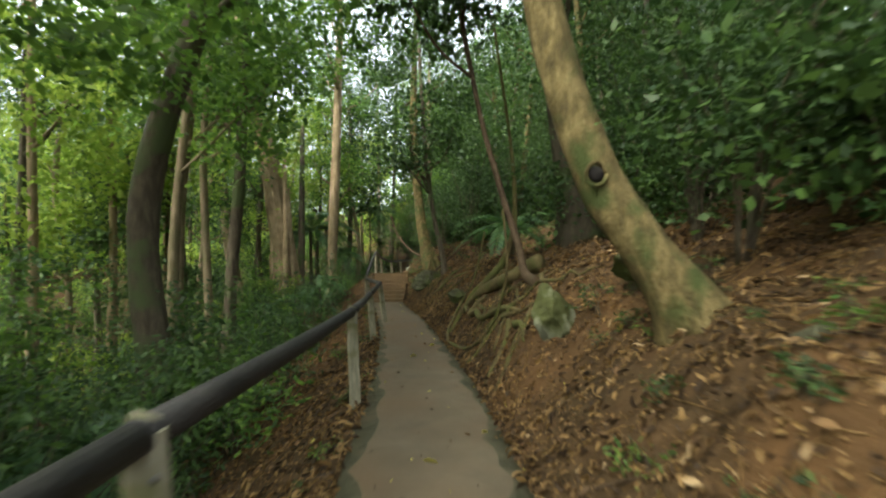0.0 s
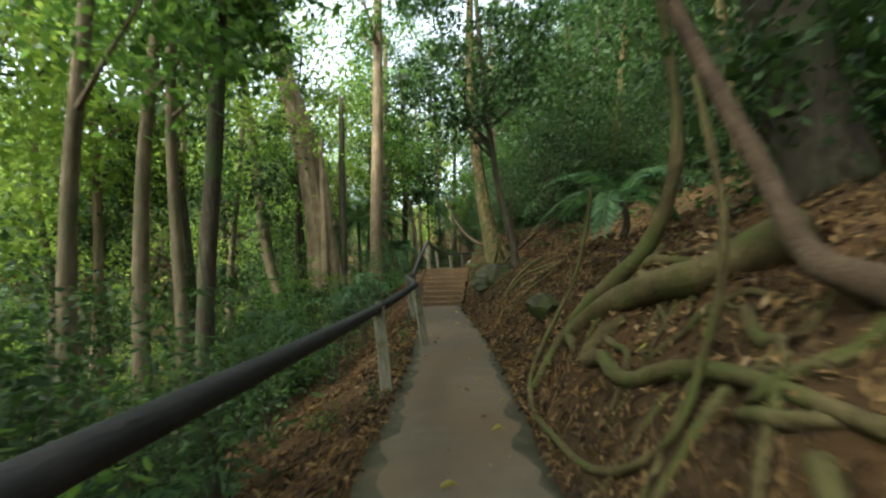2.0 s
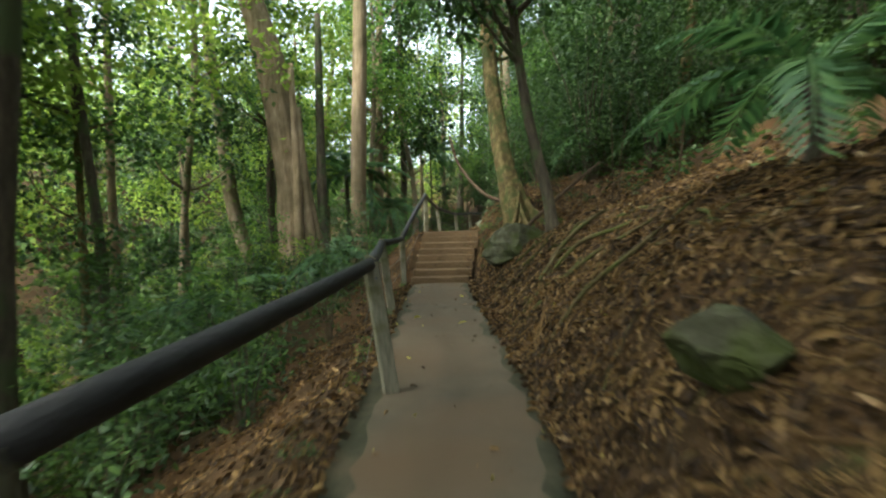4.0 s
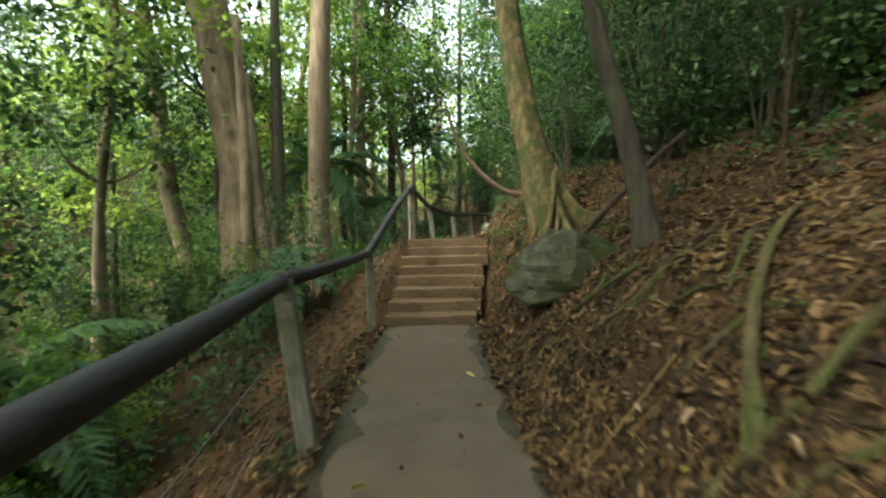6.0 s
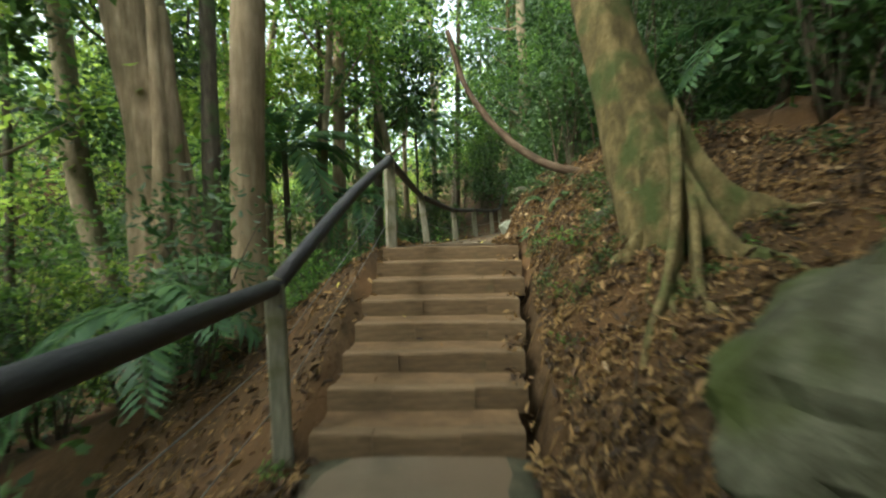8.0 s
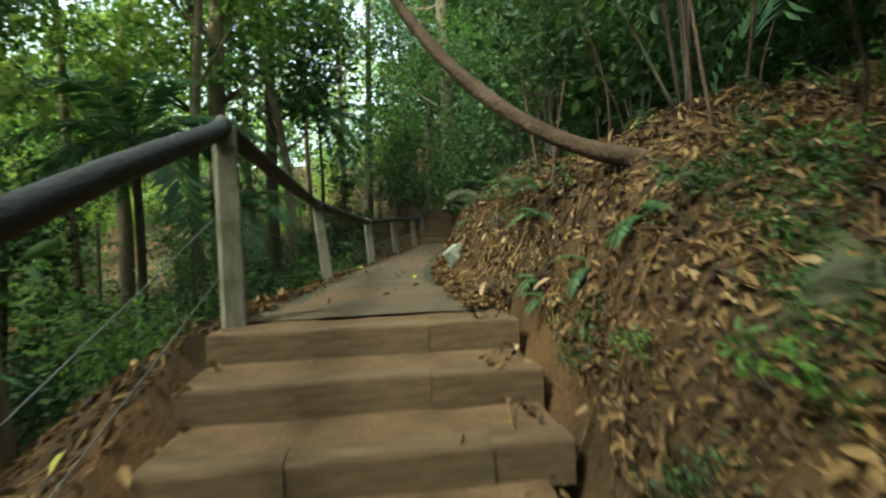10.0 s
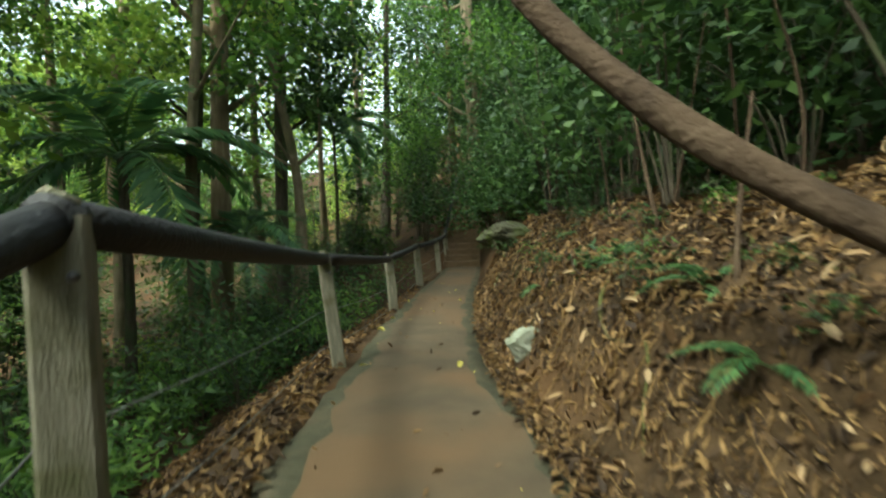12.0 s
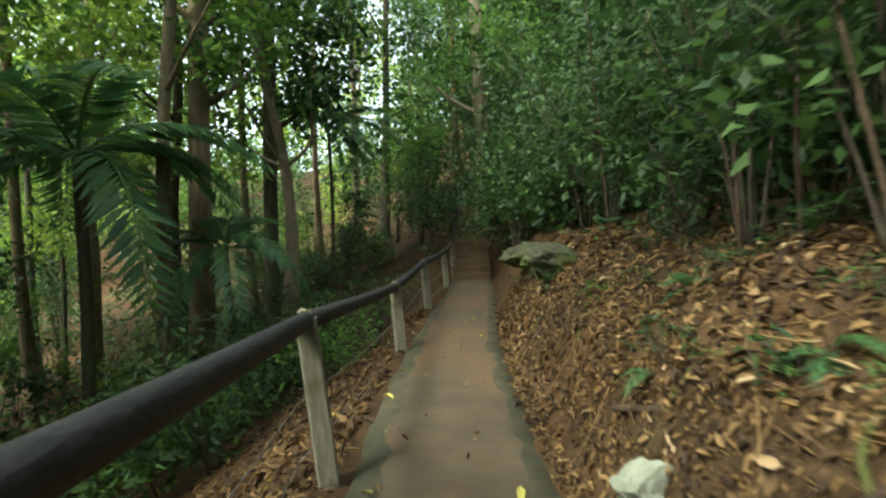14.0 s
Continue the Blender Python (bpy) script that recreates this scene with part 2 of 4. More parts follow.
def line_x(y):
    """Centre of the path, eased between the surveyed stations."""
    return float(np.mean(np.interp([y - 1.2, y - 0.6, y, y + 0.6, y + 1.2], LINE_Y, LINE_X)))


def half_w(y):
    return float(np.interp(y, HALF_Y, HALF_W))


def path_z(y):
    return float(np.interp(y, RISE_Y, RISE_Z))


def fbm(x, y, s, seed=0.0):
    return noise.fractal(Vector((x * s, y * s, seed)), 1.0, 2.0, 4)


def ground_z(x, y):
    """Height of the forest floor: a sharp bank uphill of the path, a falling slope on the other side."""
    d = x - line_x(y)
    h = half_w(y)
    z = path_z(y)
    if d > h:
        e = d - h
        upper = np.interp(y, [20.4, 22.6], [0, 1])
        z += (np.interp(e, BANK_E, BANK_LOW) * (1 - upper) + np.interp(e, BANK_E, BANK_HIGH) * upper) * (1 + (np.interp(y, STEEP_Y, STEEP) - 1) * max(0.0, 1 - e / 3.0))
        z += min(1, e / 0.6) * (0.22 * fbm(x, y, 0.55, 3) + 0.09 * fbm(x, y, 2.4, 9))
    elif d < -h:
        e = -d - h
        z -= np.interp(e, [0, 0.25, 1.2, 3.5, 8, 20, 34, 60, 100, 400], [0, 0.1, 0.75, 2.1, 3.6, 5.0, 4.0, -3, -12, -40])
        z += min(1, e / 0.8) * (0.16 * fbm(x, y, 0.5, 5) + 0.05 * fbm(x, y, 2.2, 11))
    else:
        z -= 0.06
    z += np.interp(y, [50, 110, 400], [0, 11, 40])
    if STAIR_Y - 0.25 < y < 23.5 and abs(d) < h + 0.13 or y > 36.8 and abs(d) < h + 0.1:
        z -= 0.3
    return float(z)


# ---- ground ----
def axis(near, mid, far, fine, coarse):
    """Graded stations: fine within near, coarser to mid, a few out to far."""
    a = list(np.arange(near[0], near[1], fine))
    b = list(np.arange(near[1], mid[1], coarse)) + [mid[1], mid[1] + 25, mid[1] + 60, far[1]]
    c = [far[0], mid[0] - 60, mid[0] - 25] + list(np.arange(mid[0], near[0], coarse))
    return c + a + b


gx = axis((-4, 6.0), (-45, 40), (-900, 900), 0.14, 1.2)
gy = axis((-5, 37), (-30, 85), (-900, 900), 0.16, 1.5)
gv = [(x, y, ground_z(x, y)) for y in gy for x in gx]
nx = len(gx)
gf = [(j * nx + i, j * nx + i + 1, (j + 1) * nx + i + 1, (j + 1) * nx + i) for j in range(len(gy) - 1) for i in range(nx - 1)]
ground = from_arrays("ground", gv, gf, "soil", smooth=True)
tagged(ground, "brown earth forest slope strewn with dead leaves", "ground", kind="structure")


def ribbon(name, y0, y1, mat, label):
    """A paved strip that follows the path, with a crowned top, ragged edges and a real thickness."""
    bm = bmesh.new()
    rows = []
    n = int((y1 - y0) / 0.2)
    for j in range(n + 1):
        y = y0 + (y1 - y0) * j / n
        c, h, z = line_x(y), half_w(y), path_z(y)
        hl = h + 0.06 * fbm(0, y, 1.1, 21) + 0.035 * fbm(3, y, 4.0, 5)
        hr = h + 0.08 * fbm(0, y, 1.3, 33) + 0.04 * fbm(7, y, 4.0, 9)
        row = [bm.verts.new((c - hl - 0.03, y, z - 0.12))]
        for u in (-1, -0.76, -0.4, 0, 0.4, 0.76, 1):
            w = hl if u < 0 else hr
            if abs(u) == 0.76:
                w *= 0.99 + 0.2 * fbm(u * 5, y, 1.9, 12) + 0.16 * fbm(u * 9, y, 5.5, 17)
            row.append(bm.verts.new((c + u * w, y, z + 0.012 * (1 - u * u) + 0.006 * fbm(u, y, 1.7, 2) - (0.02 if abs(u) == 1 else 0))))
        row.append(bm.verts.new((c + hr + 0.03, y, z - 0.12)))
        rows.append(row)
    for a, b in zip(rows, rows[1:]):
        for i in range(len(a) - 1):
            f = bm.faces.new((a[i], a[i + 1], b[i + 1], b[i]))
            f.material_index = 1 if i in (0, 1, 6, 7) else 0
    ob = link(name, bm, [mat, "asphalt_edge"])
    return tagged(ob, label, "footpath", kind="structure")


ribbon("path", -12, STAIR_Y - 0.01, "asphalt", "worn grey-brown asphalt footpath with dark ragged edges")
ribbon("path_upper", 23.32, 37.0, "asphalt_brown", "worn brown asphalt footpath above the timber steps")


# ---- stairs ----
def sleeper_mesh(w, d, h, seed):
    """A squared timber with worn, rounded arrises and a slightly wavy face."""
    bm = bmesh.new()
    n = 8
    rows = []
    prof = [(0, -0.03), (0, h * 0.9), (d * 0.05, h * 0.98), (d * 0.12, h), (d, h), (d, -0.03)]
    for i in range(n + 1):
        x = -w / 2 + w * i / n
        row = []
        for (py, pz) in prof:
            wob = 0.012 * noise.noise(Vector((x * 3 + seed, py * 5, pz * 5)))
            row.append(bm.verts.new((x, py + (wob if py < d else 0), pz + (wob * 0.7 if pz > 0 else 0))))
        rows.append(row)
    k = len(prof)
    for a, b in zip(rows, rows[1:]):
        for j in range(k):
            bm.faces.new((a[j], b[j], b[(j + 1) % k], a[(j + 1) % k]))
    bm.faces.new(rows[0])
    bm.faces.new(rows[-1][::-1])
    bmesh.ops.recalc_face_normals(bm, faces=bm.faces)
    return bm


def staircase(name, y0, z0, steps, riser, tread, centre, widths, label):
    stair = empty(name, (centre(y0), y0, z0), label, "stairs", kind="structure")
    sr = random.Random(3)
    for i in range(steps):
        y, z = y0 + i * tread, z0 + i * riser
        w = widths[0] + (widths[1] - widths[0]) * i / (steps - 1) + sr.uniform(-0.03, 0.05)
        c = centre(y) + sr.uniform(-0.02, 0.02)
        cuts = [-w / 2, -w / 2 + w * sr.uniform(0.22, 0.42), -w / 2 + w * sr.uniform(0.55, 0.8), w / 2]
        for k, (a, b) in enumerate(zip(cuts, cuts[1:])):
            ob = part("sleeper", sleeper_mesh(b - a - 0.002, 0.13, riser + sr.uniform(-0.006, 0.004), i * 3.7 + k), "timber", stair, smooth=False)
            ob.location = (c - centre(y0) + (a + b) / 2, y - y0 + sr.uniform(-0.008, 0.012), z - z0)
            ob.rotation_euler = (0, radians(sr.uniform(-0.5, 0.5)), radians(sr.uniform(-0.7, 0.7)))
        if i == steps - 1:
            tread = min(tread, 0.32)
        bm = bmesh.new()
        rows = []
        for u in np.linspace(-0.5, 0.5, 9):
            rows.append([bm.verts.new((u * (w - 0.02), v, q + (0.012 * noise.noise(Vector((u * 6, v * 6, i))) if q > -0.01 else 0)))
                         for v, q in ((0.1, -0.13), (0.1, -0.012), (0.2, -0.006), (tread * 0.7, -0.008), (tread + 0.02, -0.004), (tread + 0.02, -0.13))])
        for a, b in zip(rows, rows[1:]):
            for j in range(6):
                bm.faces.new((a[j], b[j], b[(j + 1) % 6], a[(j + 1) % 6]))
        bm.faces.new(rows[0])
        bm.faces.new(rows[-1][::-1])
        bmesh.ops.recalc_face_normals(bm, faces=bm.faces)
        tr = part("tread", bm, "earth_tread", stair, "packed brown earth tread", smooth=False)
        tr.location = (c - centre(y0), y - y0, z + riser - z0)
    return stair


staircase("stairs_lower", STAIR_Y, 0.0, STEPS, RISER, TREAD, lambda y: 0.0 + 0.16 * (y - STAIR_Y) / 2.9, (1.3, 1.52), "flight of worn brown timber sleeper steps on a forest path")
staircase("stairs_upper", 37.0, 1.12, 12, 0.16, 0.42, line_x, (1.0, 1.0), "distant flight of brown timber sleeper steps")


# ---- handrail ----
def post_mesh(h, s, seed, spin):
    """A squared timber post, chamfered, tapered a little and checked with age."""
    bm = bmesh.new()
    prof = []
    c = s * 0.09
    for sx, sy in ((-1, -1), (1, -1), (1, 1), (-1, 1)):
        a = (sx * s / 2, sy * (s / 2 - c))
        b = (sx * (s / 2 - c), sy * s / 2)
        prof += [a, b] if sx * sy > 0 else [b, a]
    prof.sort(key=lambda q: math.atan2(q[1], q[0]))
    ca, sa_ = math.cos(radians(spin)), math.sin(radians(spin))
    prof = [(x * ca - y * sa_, x * sa_ + y * ca) for x, y in prof]
    rings = []
    for i in range(8):
        u = i / 7
        ring = [bm.verts.new((x * (1.04 - 0.07 * u) * (1 + 0.05 * noise.noise(Vector((x * 9 + seed, y * 9, u * 3)))),
                              y * (1.04 - 0.07 * u) * (1 + 0.05 * noise.noise(Vector((x * 9, y * 9 + seed, u * 3)))), -0.35 + (h + 0.35) * u)) for x, y in prof]
        rings.append(ring)
    k = len(prof)
    for a, b in zip(rings, rings[1:]):
        for j in range(k):
            bm.faces.new((a[j], a[(j + 1) % k], b[(j + 1) % k], b[j]))
    bm.faces.new(rings[0][::-1])
    bm.faces.new(rings[-1])
    return bm


POSTS = [  # foot x, foot y, height of the rail's top
    (-0.75, -8.0, 0.98), (-0.42, -4.0, 1.02), (-0.2, 0.0, 1.03), (0.01, 4.1, 1.02), (-0.08, 9.2, 0.95), (0.0, 12.4, 1.06),
    (-0.55, 16.0, 1.11), (-0.83, 20.15, 1.08), (-0.57, 23.3, 2.22), (-0.48, 26.65, 1.98), (0.03, 29.9, 1.81), (0.57, 33.0, 1.9),
    (1.22, 35.9, 1.95), (1.66, 38.0, 2.08), (2.2, 40.6, 3.25), (2.75, 43.4, 4.35)]
LEANS = {3: 2.0, 5: 7.5, 6: 7.0, 7: 1.0, 8: 0.3, 9: 6.0}
tops = []
for i, (x, y, zt) in enumerate(POSTS):
    lean = LEANS.get(i, 4.0)
    h = zt - 0.04 - ground_z(x, y)
    fx = x + h * math.tan(radians(lean))
    fence_post = empty("fence_post", (fx, y, zt - 0.04 - h), "weathered grey-green timber handrail post beside the path", "post", group="handrail posts")
    ob = part("shaft", post_mesh(h / math.cos(radians(lean)), 0.115, i * 2.3, 8 + 7 * (i % 3)), "post", fence_post, smooth=False)
    ob.rotation_euler = (0, radians(-lean), 0)
    bm = bmesh.new()
    tube(bm, [(0, 0, 0), (0.0, 0, 0.008)], (0.012, 0.011), 8)
    bolt = part("bolt", bm, "wire", fence_post, "rusty galvanised bolt head")
    bolt.location, bolt.rotation_euler = (0.05 - h * math.tan(radians(lean)), -0.05, h - 0.12), (radians(90), 0, radians(45))
    bm = bmesh.new()
    tube(bm, [(0, 0, -0.06), (0, 0, -0.01), (0.002, 0, 0.002), (0.004, 0.002, 0.008)], (0.042, 0.042, 0.04, 0.03), 8, 0.12, i * 1.9)
    post_end = part("post_end", bm, "post", fence_post, "pale worn post end at the rail joint", smooth=False)
    post_end.location = (x - fx, 0, h + 0.04)
    tops.append(Vector((x, y, zt)))
for i, (a, b) in enumerate(zip(tops, tops[1:])):
    bm = bmesh.new()
    r = 0.052
    d = (b - a).normalized()
    pts = [a.lerp(b, u) + Vector((0, 0, -r + (0.05 if i == 7 else -0.012) * math.sin(math.pi * u))) for u in np.linspace(0, 1, 7)]
    pts[0], pts[-1] = pts[0] - d * 0.045, pts[-1] + d * 0.035
    tube(bm, pts, (r + 0.002, r - 0.002), 16, 0.05, i * 1.7)
    rail = link("handrail", bm, "rail")
    tagged(rail, "dark weathered round timber handrail fixed on posts", "handrail", group="handrail lengths")


def wire_run(x0, z0):
    for a, b in list(zip(POSTS, POSTS[1:]))[5:]:
        bm = bmesh.new()
        za, zb = a[2] - z0, b[2] - z0
        pts = [(a[0] + (b[0] - a[0]) * u + x0, a[1] + (b[1] - a[1]) * u, za + (zb - za) * u - 0.03 * math.sin(math.pi * u)) for u in np.linspace(0, 1, 5)]
        tube(bm, pts, (0.0035, 0.0035), 5)
        tagged(link("fence_wire", bm, "wire"), "thin grey wire strung between the handrail posts", "wire", group="fence wires")


wire_run(-0.055, 0.5)
wire_run(-0.055, 0.82)


# ---- trees ----
LEAF = np.array([(0, 0, 0), (0.28, 0.42, 0.05), (0, 1, -0.1), (-0.28, 0.42, 0.05)])


FULL = np.array([(0, 0, 0), (0.17, 0.28, 0.05), (0.15, 0.68, 0.03), (0, 1, -0.12), (-0.15, 0.68, 0.03), (-0.17, 0.28, 0.05)])


def leaf_cloud(centres, per, spread, size, rng, droop=0.5, flat=0.6, full=False):
    """Many pointed leaves, gathered into clumps round the centres. Returns vertices and quads."""
    centres = np.asarray(centres, dtype=float)
    n = len(centres) * per
    base = np.repeat(centres, per, axis=0) + rng.normal(0, 1, (n, 3)) * np.array([spread, spread, spread * flat])
    az = rng.uniform(0, 2 * np.pi, n)
    pitch = rng.normal(-droop, 0.45, n)
    roll = rng.normal(0, 0.7, n)
    s = size * rng.uniform(0.6, 1.35, n)
    d = np.stack([np.cos(az) * np.cos(pitch), np.sin(az) * np.cos(pitch), np.sin(pitch)], 1)
    side = np.stack([-np.sin(az), np.cos(az), np.zeros(n)], 1)
    up = np.cross(side, d) * -1
    sd = side * np.cos(roll)[:, None] + up * np.sin(roll)[:, None]
    nn = np.cross(sd, d)
    return leaves_at(base, sd, d, nn, s, full)


def leaves_at(base, sd, d, nn, s, full):
    """Leaf blades at the bases, spanned by side, length and normal. full: with a midrib fold, for plants near by."""
    shape = FULL if full else LEAF
    v = base[:, None, :] + s[:, None, None] * (shape[None, :, 0:1] * sd[:, None, :] + shape[None, :, 1:2] * d[:, None, :] + shape[None, :, 2:3] * nn[:, None, :])
    k = len(shape)
    i = np.arange(len(base))[:, None] * k
    f = np.concatenate([i + np.array([[0, 1, 2, 3]]), i + np.array([[0, 3, 4, 5]])]) if full else i + np.array([[0, 1, 2, 3]])
    return v.reshape(-1, 3), f


def crown_points(rng, height, lo, radius, clumps, hollow=0.35):
    """Clump centres in an uneven crown between lo and height."""
    out = []
    while len(out) < clumps:
        u = rng.uniform(0, 1)
        z = lo + (height - lo) * u
        r = radius * (math.sin(math.pi * min(1, 0.12 + 0.85 * u)) ** 0.6) * math.sqrt(rng.uniform(hollow ** 2, 1))
        a = rng.uniform(0, 2 * math.pi)
        if noise.noise(Vector((math.cos(a) * 1.5, math.sin(a) * 1.5, z * 0.5))) > 0.0:
            out.append((r * math.cos(a), r * math.sin(a), z))
    return out


def make_tree(name, at, points, radii, bark, leafm, crown, label, seed, sides=12, lobes=0, lobe=0.0, flare=0.6, leaf=0.18, per=52, clumps=115, limbs=7, spread=0.36, group="forest trees"):
    """A tree: trunk along the points (relative to its base), limbs and a crown of leaf clumps (low, high, radius)."""
    rng = np.random.default_rng(seed)
    tree = empty(name, at, label, "tree", group)
    pts = spline(points, 6)
    bm = bmesh.new()
    tube(bm, pts, radii, sides, 0.16, seed * 1.3, lobes, lobe, flare)
    part("trunk", bm, bark, tree)
    top = pts[-1]
    lo, hi, rad = crown
    axis_at = lambda z: min(pts, key=lambda p: abs(p.z - z))
    cl = crown_points(rng, hi, lo, rad, clumps)
    cl = [(x + axis_at(z).x, y + axis_at(z).y, z) for x, y, z in cl]
    for k in range(limbs):
        c = Vector(cl[int(rng.integers(len(cl)))])
        s = axis_at(max(lo * 0.8, c.z - rng.uniform(0.8, 2.2)))
        mid = s.lerp(c, 0.5) + Vector((rng.normal(0, 0.2), rng.normal(0, 0.2), -0.25))
        bm = bmesh.new()
        tube(bm, spline([s, mid, c], 4), (radii[-1] * 0.75 + 0.012, 0.012), 6, 0.1, k)
        part("limb", bm, bark, tree)
    v, f = leaf_cloud(cl, per, spread, leaf, rng)
    part_ob = from_arrays("crown", v, f, leafm, tree)
    tagged(part_ob, "", kind="stuff")
    return tree


def base_at(x, y, sink=0.12):
    return (x, y, ground_z(x, y) - sink)


# trees that stand out along the path
knotted = make_tree("tree", base_at(2.75, 2.0, 0.3), [(0, 0, 0), (-0.3, 0.1, 0.6), (-0.72, 0.3, 1.35), (-1.02, 0.55, 2.6), (-1.2, 0.9, 4.5), (-1.0, 1.6, 8), (-0.8, 2.4, 12)], (0.27, 0.195, 0.17, 0.155, 0.13, 0.09), "bark_mossy", "leaf", (5.5, 13, 3.4),
          "leaning mossy tree with a dark knot hole on the bank", 1, flare=0.8)
make_tree("tree", base_at(2.36, 5.35, 0.05), [(0, 0, 0), (-0.08, 0.45, 0.14), (-0.1, 0.75, 0.55), (-0.28, 1.15, 1.45), (-0.55, 1.7, 3.0), (-0.9, 2.4, 6), (-1.1, 3, 10)], (0.07, 0.06, 0.05, 0.045, 0.04, 0.03), "branch", "leaf_dark", (4.5, 10.5, 2.2),
          "slender reddish leaning tree rooted on the bank", 2, flare=0.5)
make_tree("tree", base_at(4.0, 8.3), [(0, 0, 0), (-0.2, 0.2, 2), (-0.5, 0.6, 6), (-0.6, 1, 13)], (0.38, 0.3, 0.26, 0.16), "bark_dark", "leaf_dark", (5, 14, 3.5), "thick dark forest tree on the bank", 3)
make_tree("tree", base_at(-3.55, 7.4), [(0, 0, 0), (0.1, 0, 2), (-0.1, 0.1, 5), (0.9, 0.3, 9), (1.4, 0.4, 14)], (0.3, 0.26, 0.24, 0.2, 0.12), "bark_dark", "leaf", (6, 15, 4.2), "dark trunked forest tree below the path", 24)
make_tree("tree", base_at(-4.2, 13.5), [(0, 0, 0), (0.05, 0, 3), (0.3, 0.2, 8), (0.4, 0.3, 15)], (0.2, 0.17, 0.15, 0.09), "bark_dark", "leaf", (9, 17, 2.8), "straight dark tree below the path", 5)
make_tree("tree", base_at(-4.9, 13.9), [(0, 0, 0), (0.0, 0.1, 3), (-0.2, 0.2, 8), (0.3, 0.3, 14)], (0.14, 0.12, 0.1, 0.07), "bark_pale", "leaf", (8.5, 16, 2.4), "slim grey tree below the path", 6)
fluted = make_tree("tree", base_at(-5.75, 27.4), [(0, 0, 0), (0.0, 0, 2.6), (-0.15, 0.1, 5), (-0.75, 0.2, 9), (-2.1, 0.3, 14), (-2.7, 0.4, 18)], (0.62, 0.5, 0.46, 0.46, 0.34, 0.2), "bark_red", "leaf", (11.5, 19, 4.0),
          "massive fluted orange-brown tree trunk below the path", 7, 28, lobes=9, lobe=0.28, flare=0.5)
make_tree("tree", base_at(-2.72, 24.4), [(0, 0, 0), (0.0, 0, 3), (0.2, 0.1, 8), (0.4, 0.2, 16)], (0.27, 0.24, 0.225, 0.2, 0.13), "bark_red", "leaf", (10.5, 18, 2.8), "straight slender orange-brown tree below the path", 8)
make_tree("tree", base_at(-8.0, 30.0), [(0, 0, 0), (-0.7, 0, 2.7), (-1.35, 0, 5.4), (-1.7, 0.1, 8.5), (-2.2, 0.3, 12), (-2.6, 0.4, 16)], (0.36, 0.3, 0.29, 0.27, 0.2, 0.12), "bark_pale", "leaf_bright", (10.5, 16, 3.2), "leaning pale-barked tree below the path", 9)
buttressed = make_tree("tree", base_at(1.95, 21.1, 0.7), [(0, 0, 0), (-0.08, 0.1, 0.8), (-0.36, 0.5, 2.2), (-0.62, 1.2, 4.6), (-0.75, 1.8, 8), (-0.6, 2.4, 13)], (0.4, 0.29, 0.19, 0.165, 0.14, 0.09), "bark_mossy", "leaf_dark", (5.5, 14, 3.6),
          "buttressed mossy tree beside the timber steps", 10, 20, lobes=5, lobe=0.3, flare=0.5)
make_tree("tree", base_at(-4.3, 36.0), [(0, 0, 0), (0.1, 0, 4), (0.2, 0.1, 9), (0.5, 0.2, 17)], (0.3, 0.25, 0.22, 0.14), "bark_red", "leaf", (9, 19, 3.8), "tall brown forest tree below the path", 12)
make_tree("tree", base_at(-3.2, 38.5), [(0, 0, 0), (0.0, 0, 4), (0.1, 0.1, 9), (0.0, 0.2, 16)], (0.22, 0.19, 0.17, 0.1), "bark_dark", "leaf_dark", (8, 17, 3.4), "tall dark forest tree below the path", 13)
make_tree("tree", base_at(-7.7, 38.0), [(0, 0, 0), (0.1, 0, 4), (0.0, 0.1, 8), (0.9, 0.2, 14)], (0.26, 0.22, 0.2, 0.1), "bark_pale", "leaf_bright", (8, 16, 3.8), "forked pale forest tree in the valley", 14)
make_tree("tree", base_at(-1.3, 45.0), [(0, 0, 0), (0.05, 0, 5), (0.0, 0.1, 10), (-0.1, 0.2, 17)], (0.13, 0.11, 0.1, 0.07), "bark_pale", "leaf", (9, 18, 2.6), "thin straight pale tree beyond the path", 15)
make_tree("tree", base_at(3.1, 40.5), [(0, 0, 0), (-0.1, 0, 4), (-0.2, 0.1, 9), (-0.1, 0.2, 16)], (0.26, 0.22, 0.2, 0.1), "bark_pale", "leaf", (5, 17, 3.8), "forest tree beside the distant steps", 16, clumps=150)


make_tree("tree", base_at(2.2, 17.7), [(0, 0, 0), (-0.12, 0.1, 0.9), (-0.42, 0.3, 2.4), (-0.7, 0.5, 5), (-0.9, 0.8, 9)], (0.11, 0.1, 0.09, 0.08, 0.06), "bark_dark", "leaf_dark", (4.0, 10, 2.4), "dark leaning tree rooted on the bank", 17)
for k, (bx, by, tx, ty, h, rr) in enumerate([(0.75, -0.35, 0.3, -0.3, 7.5, 0.19), (0.95, 0.2, 1.0, 0.3, 11.0, 0.16), (1.3, -0.1, 0.35, 0.0, 6.0, 0.12), (0.35, -0.7, 0.2, -0.5, 9.0, 0.15)]):
    bm = bmesh.new()
    tube(bm, spline([(bx, by, -0.4), (bx * 0.75 + tx * 0.25, by * 0.8, h * 0.3), (bx * 0.3 + tx * 0.7, ty * 0.7, h * 0.65), (tx, ty, h)], 6), (rr * 1.25, rr, rr * 0.9, rr * 0.6), 12, 0.2, k * 2.1, 5, 0.2)
    part("side_stem", bm, "bark_red" if k != 1 else "bark_dark", fluted, "straight side stem beside the fluted trunk")


